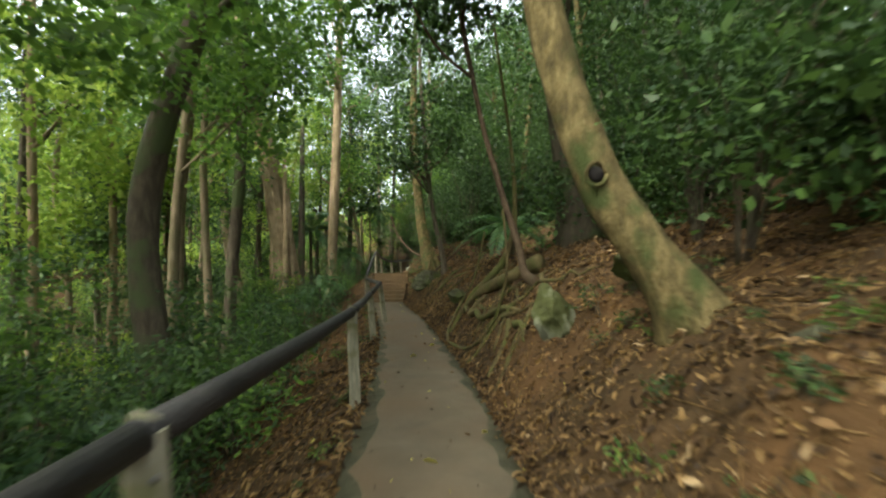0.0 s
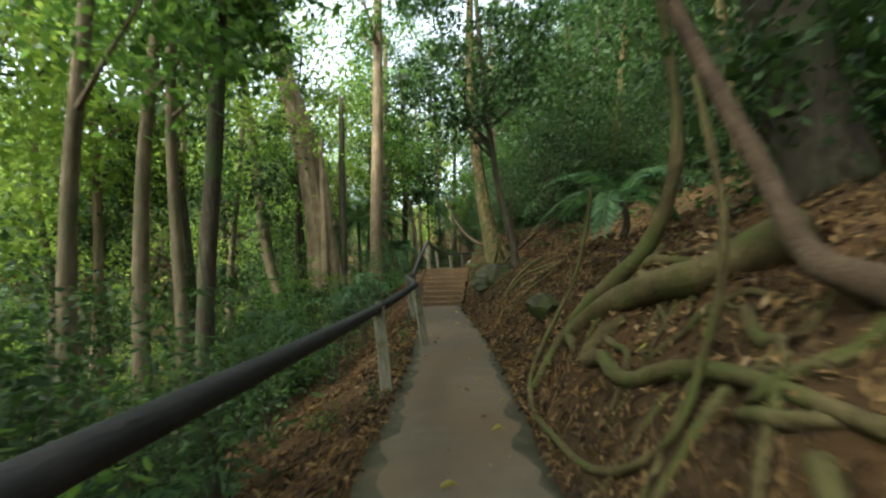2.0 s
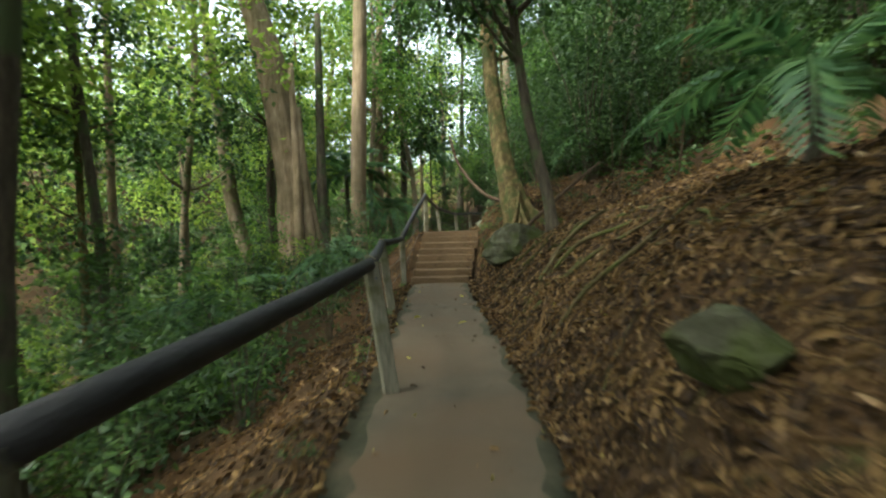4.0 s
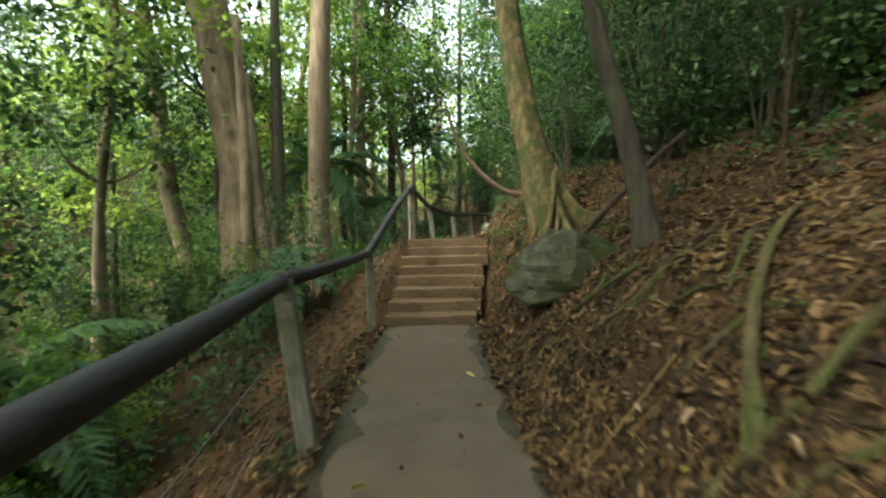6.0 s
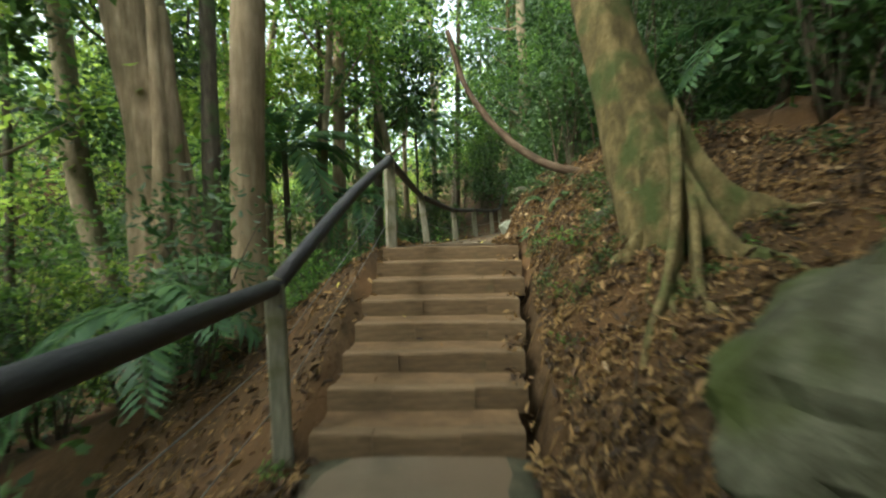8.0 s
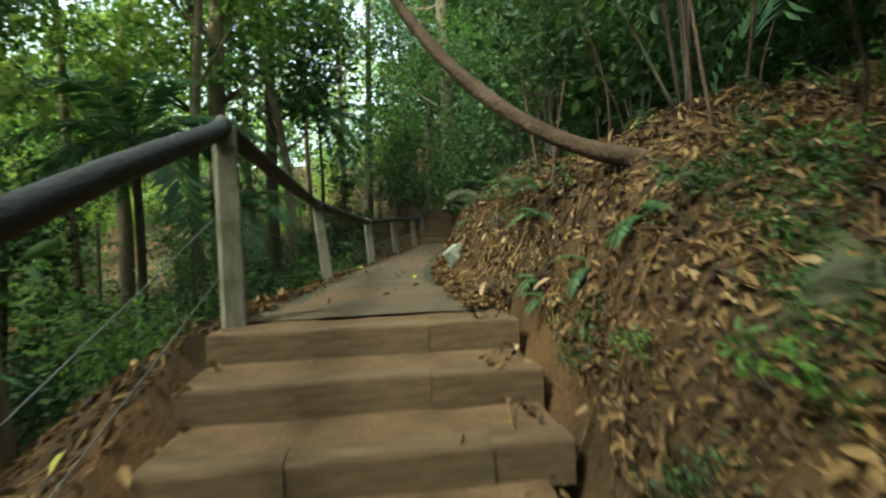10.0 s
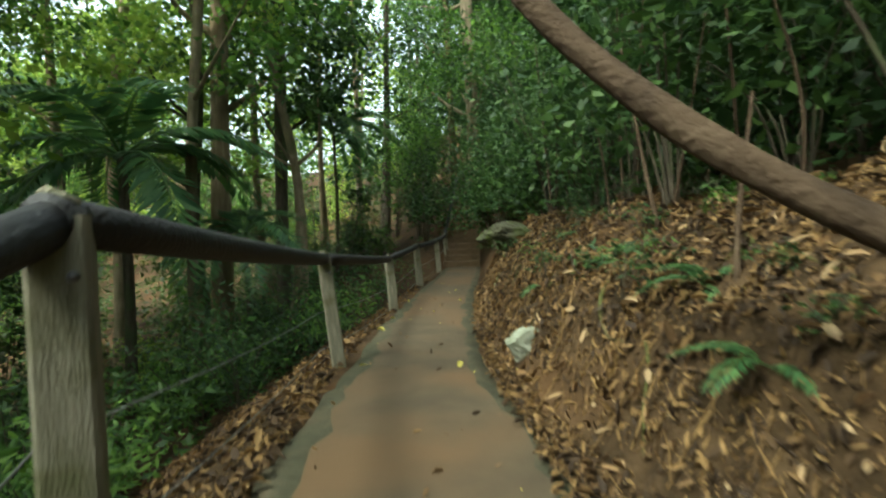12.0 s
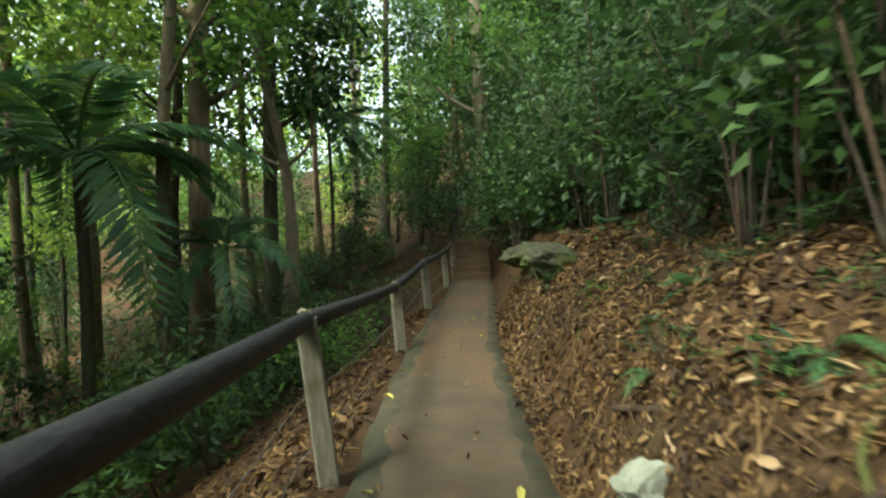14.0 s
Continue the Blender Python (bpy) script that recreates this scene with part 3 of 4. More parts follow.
# ---- palms ----
def frond_mesh(length, drop, leaflet, seed, pairs=34):
    """An arching palm or fern frond: a rib with two rows of hanging leaflets."""
    rng = np.random.default_rng(seed)
    us = np.linspace(0, 1, pairs)
    rib = np.stack([np.zeros(pairs), length * (us - 0.12 * us ** 2), length * (0.5 * us - (0.5 + drop) * us ** 2)], 1)
    tan = np.gradient(rib, axis=0)
    tan /= np.linalg.norm(tan, axis=1)[:, None]
    base, d, nn, size = [], [], [], []
    for k in range(int(pairs * 0.1), pairs):
        for s in (-1, 1):
            v = np.array([s * 0.85, 0, -0.28]) + tan[k] * 0.55 + rng.normal(0, 0.08, 3)
            v /= np.linalg.norm(v)
            base.append(rib[k])
            d.append(v)
            n = np.cross(v, tan[k])
            nn.append(n / np.linalg.norm(n))
            size.append(leaflet * (0.45 + 0.9 * math.sin(math.pi * (0.12 + 0.8 * us[k]))))
    base, d, nn, size = np.array(base), np.array(d), np.array(nn), np.array(size)
    sd = np.cross(nn, d) * 0.28
    v, f = leaves_at(base, sd, d, nn, size, False)
    bm = bmesh.new()
    tube(bm, rib[::4], (length * 0.011, length * 0.003), 5)
    bm.verts.index_update()
    rv = [tuple(q.co) for q in bm.verts]
    rf = [[q.index for q in fc.verts] for fc in bm.faces if len(fc.verts) == 4]
    bm.free()
    return np.concatenate([v, np.array(rv)]), np.concatenate([f, np.array(rf) + len(v)])


def make_palm(at, height, fronds, length, seed, label, trunk_r=0.1):
    rng = random.Random(seed)
    palm = empty("palm_tree", at, label, "palm tree", "understorey palms")
    if height > 0.2:
        bm = bmesh.new()
        tube(bm, spline([(0, 0, 0), (0.1, 0, height * 0.5), (0.05, 0.05, height)], 5), (trunk_r * 1.3, trunk_r, trunk_r * 0.9), 10, 0.06, seed)
        part("trunk", bm, "bark_dark", palm)
    shared = [frond_mesh(length, rng.uniform(0.25, 0.55), length * 0.2, seed * 10 + k) for k in range(3)]
    meshes = []
    for i in range(fronds):
        if i < 3:
            ob = from_arrays("frond", *shared[i], "palm_leaf", palm)
            meshes.append(ob.data)
        else:
            ob = new("frond", meshes[i % 3])
            ob.parent = palm
        ob.location = (0.05, 0.05, max(height, 0.05))
        ob.rotation_euler = (radians(rng.uniform(-18, 45)), 0, radians(360 * i / fronds + rng.uniform(-12, 12)))
    return palm


make_palm(base_at(-5.3, 33.3), 5.9, 12, 3.3, 1, "dark feathery palm tree in the valley")
for i, (px, py, ph, pl) in enumerate([(-3.3, 34.5, 3.6, 2.0), (-1.9, 41.0, 5.5, 2.8), (-4.4, 18.2, 2.0, 1.8), (-3.6, 5.6, 1.4, 1.5), (-9.5, 40.0, 8.5, 3.2), (4.6, 24.5, 1.0, 1.9), (3.6, 13.0, 0.8, 1.6), (-2.8, 9.2, 0.6, 1.4), (-3.1, 22.5, 1.2, 1.7)]):
    make_palm(base_at(px, py), ph, 9, pl, 5 + i, "young feathery palm in the undergrowth", 0.06)


# ---- undergrowth ----
def make_shrub(at, height, radius, leafm, seed, leaf, per, clumps, stems, label, name="shrub", full=False, spread=0.16, droop=0.4, lo=0.15):
    """A bush or sapling: thin stems, each leading to leaf clumps."""
    rng = np.random.default_rng(seed)
    shrub = empty(name, at, label, name, "undergrowth")
    cl = []
    for k in range(stems):
        a = rng.uniform(0, 2 * np.pi)
        r = radius * math.sqrt(rng.uniform(0.05, 1))
        h = height * rng.uniform(0.6, 1.0)
        end = Vector((r * math.cos(a), r * math.sin(a), h))
        mid = Vector((end.x * 0.3 + rng.normal(0, 0.06), end.y * 0.3 + rng.normal(0, 0.06), h * 0.5))
        line = spline([(0.04 * math.cos(a), 0.04 * math.sin(a), 0), mid, end], 5)
        bm = bmesh.new()
        tube(bm, line, (0.007 + 0.0035 * height, 0.004), 5, 0.1, k)
        part("stem", bm, "bark_dark", shrub)
        for c in range(max(1, clumps // stems)):
            u = lo + (1 - lo) * math.sqrt(rng.uniform(0, 1))
            p = line[min(len(line) - 1, int(u * len(line)))]
            cl.append((p.x + rng.normal(0, radius * 0.3), p.y + rng.normal(0, radius * 0.3), p.z + rng.normal(0, 0.1 * height)))
    v, f = leaf_cloud(cl, per, spread, leaf, rng, droop, 0.6, full)
    v[:, 2] = np.maximum(v[:, 2], 0.02)
    tagged(from_arrays("foliage", v, f, leafm, shrub), kind="stuff")
    return shrub


def scatter(protos, count, xr, yr, keep, seed, gap, tilt=6, sizes=(0.8, 1.25), fresh=True):
    rng = random.Random(seed)
    spots, tries = [], 0
    while len(spots) < count and tries < count * 60:
        tries += 1
        x, y = rng.uniform(*xr), rng.uniform(*yr)
        if not keep(x - line_x(y), y):
            continue
        if min([(x - a) ** 2 + (y - b) ** 2 for a, b in spots] or [99]) < gap * gap:
            continue
        spots.append((x, y))
    for i, (x, y) in enumerate(spots):
        s = rng.uniform(*sizes)
        m = pose(*base_at(x, y, 0.05), rng.uniform(-tilt, tilt), rng.uniform(-tilt, tilt), rng.uniform(0, 360))
        if fresh and i < len(protos):
            protos[i].matrix_basis = m
        else:
            ob = copy_thing(protos[i % len(protos)], m)
            ob.scale = (s, s, s)
    return spots


# tall trees
protos = []
# the brightest leaf green paints sunlight into some of these crowns
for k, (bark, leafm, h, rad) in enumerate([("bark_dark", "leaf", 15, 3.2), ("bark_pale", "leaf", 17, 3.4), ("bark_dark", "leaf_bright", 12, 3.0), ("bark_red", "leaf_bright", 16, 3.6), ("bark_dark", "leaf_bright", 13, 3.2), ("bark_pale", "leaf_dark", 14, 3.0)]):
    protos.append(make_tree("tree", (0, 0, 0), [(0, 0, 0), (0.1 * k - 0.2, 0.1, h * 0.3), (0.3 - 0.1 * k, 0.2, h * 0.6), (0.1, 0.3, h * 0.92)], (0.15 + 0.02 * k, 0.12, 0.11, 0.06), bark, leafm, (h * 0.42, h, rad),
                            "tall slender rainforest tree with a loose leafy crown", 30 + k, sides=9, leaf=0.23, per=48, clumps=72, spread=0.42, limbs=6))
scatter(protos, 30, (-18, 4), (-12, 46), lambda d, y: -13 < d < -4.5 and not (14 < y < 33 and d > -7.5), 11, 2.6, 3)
# crowns in the deeper green, so the wooded bank's shade is in the colour
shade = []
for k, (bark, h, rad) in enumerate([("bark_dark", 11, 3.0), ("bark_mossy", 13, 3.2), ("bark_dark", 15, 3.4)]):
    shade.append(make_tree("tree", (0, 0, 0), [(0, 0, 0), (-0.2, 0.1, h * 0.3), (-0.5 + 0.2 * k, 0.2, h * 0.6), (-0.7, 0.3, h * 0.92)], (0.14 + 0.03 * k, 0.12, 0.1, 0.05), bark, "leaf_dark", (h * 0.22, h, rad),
                           "leafy rainforest tree standing up the bank, shade put into its leaf colour", 40 + k, sides=9, leaf=0.2, per=46, clumps=105, spread=0.42, limbs=6))
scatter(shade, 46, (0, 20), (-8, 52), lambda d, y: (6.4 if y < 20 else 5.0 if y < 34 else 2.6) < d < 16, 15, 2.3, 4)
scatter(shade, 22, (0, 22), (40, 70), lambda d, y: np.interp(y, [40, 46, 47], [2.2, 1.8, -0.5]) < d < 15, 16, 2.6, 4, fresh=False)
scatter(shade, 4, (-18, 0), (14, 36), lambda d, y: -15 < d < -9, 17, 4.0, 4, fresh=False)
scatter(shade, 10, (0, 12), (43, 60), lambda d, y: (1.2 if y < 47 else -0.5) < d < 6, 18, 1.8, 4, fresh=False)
scatter(protos, 9, (-16, 0), (-3, 24), lambda d, y: -15 < d < -5.5 and (d < -8 or y < 13), 14, 2.2, 3, fresh=False)
distant = []
# bright-leaved ones stand for sunlit trees across the valley, by colour
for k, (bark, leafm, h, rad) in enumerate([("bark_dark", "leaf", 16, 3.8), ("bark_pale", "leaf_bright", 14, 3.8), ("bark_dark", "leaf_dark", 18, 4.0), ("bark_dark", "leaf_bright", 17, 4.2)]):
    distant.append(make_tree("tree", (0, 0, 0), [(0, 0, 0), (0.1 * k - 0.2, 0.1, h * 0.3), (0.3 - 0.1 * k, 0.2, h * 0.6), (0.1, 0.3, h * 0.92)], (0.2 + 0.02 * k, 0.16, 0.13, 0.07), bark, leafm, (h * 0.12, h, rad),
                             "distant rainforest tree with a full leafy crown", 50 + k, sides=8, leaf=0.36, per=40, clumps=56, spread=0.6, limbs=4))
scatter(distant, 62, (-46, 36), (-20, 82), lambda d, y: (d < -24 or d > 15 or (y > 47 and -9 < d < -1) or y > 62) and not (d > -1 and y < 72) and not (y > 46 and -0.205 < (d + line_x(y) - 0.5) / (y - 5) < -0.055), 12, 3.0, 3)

# saplings that fill the wood between the trunks
saps = []
for k, (leafm, h, r) in enumerate([("leaf", 3.8, 1.0), ("leaf_dark", 4.6, 1.0), ("leaf_bright", 3.2, 1.0), ("leaf", 5.4, 1.2), ("leaf_dark", 3.0, 0.9)]):
    saps.append(make_shrub((0, 0, 0), h, r, leafm, 60 + k, 0.15, 24, 52, 6, "leafy green sapling in the forest undergrowth", "sapling", False, 0.2))
scatter(saps, 120, (-24, 9), (-3, 62), lambda d, y: -23 < d < -7.5 or (y > 40 and (d < -1.6 or d > 2.5)) or y > 42, 21, 1.0)
scatter(saps, 26, (-10, 2), (1, 25), lambda d, y: -8.0 < d < -4.2, 31, 1.1, sizes=(0.5, 0.85), fresh=False)
scatter(saps, 16, (-14, 2), (26, 44), lambda d, y: -11.5 < d < -5.5, 32, 1.2, sizes=(0.45, 0.75), fresh=False)
near = []
for k, (leafm, h, r) in enumerate([("leaf_dark", 1.7, 0.8), ("leaf_dark", 2.2, 0.8), ("leaf", 1.3, 0.7), ("leaf_dark", 1.9, 0.8)]):
    near.append(make_shrub((0, 0, 0), h, r, leafm, 70 + k, 0.115, 15, 52, 7, "leafy green undergrowth below the handrail", "shrub", True, 0.2))
scatter(near, 86, (-8, 3), (-2, 45), lambda d, y: -7 < d < -2.1, 22, 0.75)

# undergrowth up the bank, its shade put into the darker leaf colour
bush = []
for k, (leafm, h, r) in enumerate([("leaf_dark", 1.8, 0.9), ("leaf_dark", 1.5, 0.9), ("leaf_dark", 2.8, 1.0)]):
    bush.append(make_shrub((0, 0, 0), h, r, leafm, 80 + k, 0.12, 18, 60, 7, "green leafy shrub on the steep bank, darkened in colour for shade", "shrub", False, 0.2))
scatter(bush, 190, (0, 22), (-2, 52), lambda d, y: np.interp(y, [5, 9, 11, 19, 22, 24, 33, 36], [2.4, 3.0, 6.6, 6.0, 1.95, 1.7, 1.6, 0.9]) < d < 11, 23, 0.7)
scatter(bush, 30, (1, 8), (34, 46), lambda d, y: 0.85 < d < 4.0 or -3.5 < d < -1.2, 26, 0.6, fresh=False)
# overhanging saplings take the same leaf colour with shade painted in
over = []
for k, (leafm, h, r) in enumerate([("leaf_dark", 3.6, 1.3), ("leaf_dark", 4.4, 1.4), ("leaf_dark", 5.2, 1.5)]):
    over.append(make_shrub((0, 0, 0), h, r, leafm, 85 + k, 0.13, 20, 66, 7, "tall leafy sapling leaning over the bank, darkened in colour for shade", "sapling", True, 0.24, 0.5, 0.2))
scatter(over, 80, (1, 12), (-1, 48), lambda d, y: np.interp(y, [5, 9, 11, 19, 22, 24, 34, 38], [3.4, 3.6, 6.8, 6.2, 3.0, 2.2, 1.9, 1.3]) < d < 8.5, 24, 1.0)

# low plants on the near slopes
low = []
for k, (leafm, h, r) in enumerate([("leaf", 0.4, 0.25), ("leaf_dark", 0.55, 0.3), ("leaf_dark", 0.35, 0.22)]):
    low.append(make_shrub((0, 0, 0), h, r, leafm, 90 + k, 0.075, 10, 14, 5, "small green leafy seedling in the leaf litter", "seedling", True, 0.06, 0.25))
scatter(low, 20, (-4, 5), (0, 34), lambda d, y: -3.2 < d < -1.2 or (2.2 < d < 4 and y > 9), 25, 0.25, sizes=(0.45, 1.0))
scatter(low, 48, (0, 5), (20.4, 29), lambda d, y: 0.95 < d < 2.9, 28, 0.22, sizes=(0.35, 0.75), fresh=False)


def ground_cover(name, count, xr, yr, keep, size, high, mat, label, seed):
    """Low leaves over the forest floor, in drifts."""
    rng = np.random.default_rng(seed)
    pts = []
    while len(pts) < count:
        x, y = rng.uniform(*xr), rng.uniform(*yr)
        if keep(x - line_x(y)) and fbm(x, y, 0.35, seed) > -0.15:
            pts.append((x, y, ground_z(x, y) + rng.uniform(0.02, high) ** 1.0))
    v, f = leaf_cloud(pts, 3, 0.12, size, rng, 0.1, 0.5)
    tagged(from_arrays(name, v, f, mat), label, "undergrowth", kind="stuff")


# low leaves use the deeper green, with floor shade put into the colour
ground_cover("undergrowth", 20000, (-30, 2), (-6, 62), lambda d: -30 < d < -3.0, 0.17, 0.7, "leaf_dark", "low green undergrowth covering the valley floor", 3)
ground_cover("undergrowth", 6000, (2, 18), (-4, 55), lambda d: 3.6 < d < 15, 0.13, 0.5, "leaf_dark", "low undergrowth up the bank, darkened in colour for shade", 4)


def far_woods(name, count, keep, mat, label, seed, high):
    """The closed canopy of the far slopes."""
    rng = np.random.default_rng(seed)
    pts = []
    while len(pts) < count:
        x, y = rng.uniform(-85, 60), rng.uniform(-30, 115)
        if keep(x - line_x(min(y, 60)), y):
            pts.append((x, y, ground_z(x, y) + rng.uniform(0.5, high)))
    v, f = leaf_cloud(pts, 42, 1.2, 0.55, rng, 0.4, 0.7)
    tagged(from_arrays(name, v, f, mat), label, "woodland", kind="stuff")


far_side = lambda d, y: d < -27 or y > 60
far_woods("far_woods", 1000, far_side, "leaf", "green rainforest canopy on the far valley side", 5, 11)
# sunlit patches of the far slope, painted by a brighter leaf colour
far_woods("far_woods", 650, far_side, "leaf_bright", "yellow-green canopy on the far valley side, sunlight put into its colour", 6, 9)
# hillside canopy darkened by leaf colour to stand for shade
far_woods("far_woods", 420, lambda d, y: 14 < d < 45 and y > 0, "leaf_dark", "rainforest canopy up the hillside, shade put into its dark colour", 8, 12)
far_woods("far_woods", 500, far_side, "leaf_dark", "dark rainforest canopy on the far valley side", 7, 9)

scatter(low, 18, (0, 6), (0, 3.6), lambda d, y: 1.0 < d < 2.6, 29, 0.2, sizes=(0.35, 0.7), fresh=False)
scatter(low, 22, (-3, 3), (1, 20), lambda d, y: -0.98 < d < -0.74, 27, 0.3, sizes=(0.3, 0.5), fresh=False)


# ---- rocks ----
def rock(at, size, seed, mat, label, flat=0.0, turn=0.0):
    """A broken, faceted boulder."""
    bm = bmesh.new()
    bmesh.ops.create_icosphere(bm, subdivisions=4, radius=1.0)
    rg = random.Random(seed)
    planes = [(Vector((rg.uniform(-1, 1), rg.uniform(-1, 1), rg.uniform(-0.7, 1))).normalized(), rg.uniform(0.52, 0.8)) for _ in range(14)]
    for v in bm.verts:
        p = v.co.copy()
        for n, d in planes:
            k = p.dot(n) - d
            if k > 0:
                p -= n * k
        p *= 1 + 0.12 * noise.fractal(p * 2.5 + Vector((seed, 0, 0)), 1, 2, 5) + 0.05 * noise.noise(p * 8)
        v.co = Vector((p.x * size[0], p.y * size[1], p.z * size[2]))
    ob = link("rock", bm, mat, smooth=False)
    ob.location, ob.rotation_euler = at, (0, 0, radians(turn))
    return tagged(ob, label, "rock")


rock((1.68, 18.55, 0.92), (0.8, 0.62, 0.56), 47, "rock", "large grey-green mossy boulder at the foot of a tree", turn=20)
rock((2.14, 3.85, 0.86), (0.34, 0.3, 0.46), 7, "rock_moss", "upright mossy green stone on the bank", turn=50)
rock((1.0, 25.75, 1.32), (0.2, 0.13, 0.15), 13, "rock_pale", "pale angular stone at the edge of the path", turn=-10)
rock((1.66, 21.8, 1.26), (0.44, 0.52, 0.46), 12, "rock", "mossy boulder in the bank above the steps", turn=70)
rock((1.75, 29.2, 2.05), (0.42, 0.35, 0.22), 15, "rock", "flat mossy stone set in the bank", turn=30)
rock((1.95, 31.0, 2.05), (0.5, 0.4, 0.2), 17, "rock", "flat grey stone set in the bank", turn=0)
rock((2.7, 1.0, 0.95), (0.35, 0.3, 0.24), 19, "rock", "low mossy stone in the leaf litter", turn=10)
rock((3.0, 3.5, 1.45), (0.45, 0.35, 0.2), 29, "rock", "flat dark mossy rock in the bank", turn=15)
rock((1.9, 10.6, 0.75), (0.28, 0.3, 0.2), 23, "rock", "small mossy stone in the leaf litter", turn=10)


# ---- knot hole ----
# solid disc, no cavity; its near-black colour paints the shade inside
bm = bmesh.new()
tube(bm, [(0, 0, 0), (0.0, -0.02, 0.0)], (0.06, 0.045), 14, 0.15, 3)
knot = part("knot_hole_shade", bm, "hole", knotted, "near-black knot disc, shade of the hollow put into its colour")
knot.location = Vector((1.93, 2.135, 2.1)) - knotted.location
bm = bmesh.new()
ring = [(0.075 * math.cos(a), 0.012 * math.sin(2 * a), 0.085 * math.sin(a)) for a in np.linspace(0, 2 * math.pi, 19)]
tube(bm, ring, (0.016, 0.016), 7, 0.45, 2)
lip = part("knot_lip", bm, "bark_mossy", knotted, "swollen bark round the knot")
lip.location = Vector((1.93, 2.125, 2.1)) - knotted.location


# ---- roots ----
def crawl(x, y, heading, length, radius, seed, lift=0.5, wander=0.55):
    """A root that creeps over the ground from a start point."""
    rg = random.Random(seed)
    pts, n = [], max(6, int(length / 0.12))
    h = heading
    for i in range(n + 1):
        u = i / n
        r = radius * (1 - 0.75 * u)
        pts.append((x, y, ground_z(x, y) + r * lift * (1 + 0.8 * math.sin(i * 0.9 + seed)) - (0.04 if u > 0.9 else 0)))
        h += rg.gauss(0, wander) * 0.45
        x += math.cos(h) * length / n
        y += math.sin(h) * length / n
    bm = bmesh.new()
    tube(bm, spline(pts, 2), (radius, radius * 0.85, radius * 0.6, radius * 0.25), 8, 0.25, seed)
    ob = link("tree_root", bm, "root")
    return tagged(ob, "exposed yellow-brown tree root creeping over the bank", "root", "exposed roots")


rg = random.Random(5)
for i in range(14):  # fan of roots below the slender tree
    a = radians(rg.uniform(165, 290))
    crawl(2.1 + rg.uniform(-0.15, 0.35), 5.2 + rg.uniform(-0.3, 1.6), a, rg.uniform(0.7, 1.6), rg.uniform(0.018, 0.05), 100 + i)
for i in range(16):  # the tangled bank further on
    crawl(rg.uniform(1.9, 3.0), rg.uniform(6.2, 9.5), radians(rg.uniform(160, 300)), rg.uniform(0.8, 1.9), rg.uniform(0.015, 0.055), 140 + i)
for i in range(44):
    crawl(rg.uniform(1.5, 3.4), rg.uniform(9.5, 18.0), radians(rg.uniform(120, 300)), rg.uniform(0.5, 1.9), rg.uniform(0.008, 0.034), 300 + i)
for i in range(4):  # round the buttressed tree
    crawl(1.7 + rg.uniform(-0.2, 0.3), 20.9 + rg.uniform(-0.4, 0.3), radians(rg.uniform(190, 300)), rg.uniform(0.6, 1.2), rg.uniform(0.015, 0.03), 220 + i)
for i in range(30):
    crawl(rg.uniform(1.2, 3.2), rg.uniform(24, 31), radians(rg.uniform(120, 300)), rg.uniform(0.4, 1.3), rg.uniform(0.007, 0.02), 400 + i)


def swept(name, points, radii, mat, label, category, seed=0, sides=10, rough=0.18):
    bm = bmesh.new()
    tube(bm, spline(points, 6), radii, sides, rough, seed)
    return tagged(link(name, bm, mat), label, category)


def on(x, y, up=0.0):
    return (x, y, ground_z(x, y) + up)


swept("tree_root", [(2.5, 9.2, 6.5), (2.66, 8.4, 3.8), (2.64, 8.0, 2.5), (2.56, 8.0, 1.9), (2.42, 8.1, 1.5), (2.2, 8.2, 1.22), (1.98, 8.5, 0.95), (1.82, 8.55, 0.7), (1.78, 8.2, 0.58)], (0.025, 0.035, 0.05, 0.06, 0.07, 0.075, 0.07, 0.06, 0.045), "root", "thick mossy root arching down the bank", "root", 3)
swept("tree_root", [(2.7, 6.5, 1.5), (2.38, 6.95, 1.25), (2.22, 7.5, 1.14), (1.98, 8.1, 0.92), (1.78, 8.6, 0.6)], (0.14, 0.13, 0.12, 0.1, 0.06), "root", "massive root lying along the bank", "root", 4)
swept("tree_root", [(2.05, 7.6, 0.9), (1.88, 7.72, 0.74), (1.77, 7.7, 0.6), (1.82, 7.42, 0.66), (1.83, 7.15, 0.6), (1.88, 6.95, 0.6), (2.0, 6.5, 0.76), (2.05, 5.9, 0.84), (2.05, 5.1, 0.86)], (0.06, 0.062, 0.06, 0.055, 0.055, 0.055, 0.05, 0.045, 0.03), "root", "twisted yellowish root zigzagging along the bank", "root", 6)
swept("hanging_vine", [(2.4, 10.0, 2.2), (2.1, 9.6, 1.2), (1.75, 9.4, 0.6), (1.5, 9.0, 0.22), (1.42, 8.3, 0.07), (1.47, 7.4, 0.09), (1.58, 6.6, 0.18), (1.82, 6.2, 0.48), (2.02, 6.2, 0.95), (2.1, 6.15, 1.5), (2.1, 6.4, 2.3)], (0.018, 0.022, 0.026, 0.028, 0.028, 0.026, 0.024, 0.022, 0.02), "root", "looped woody vine hanging to the path's edge", "vine", 5)
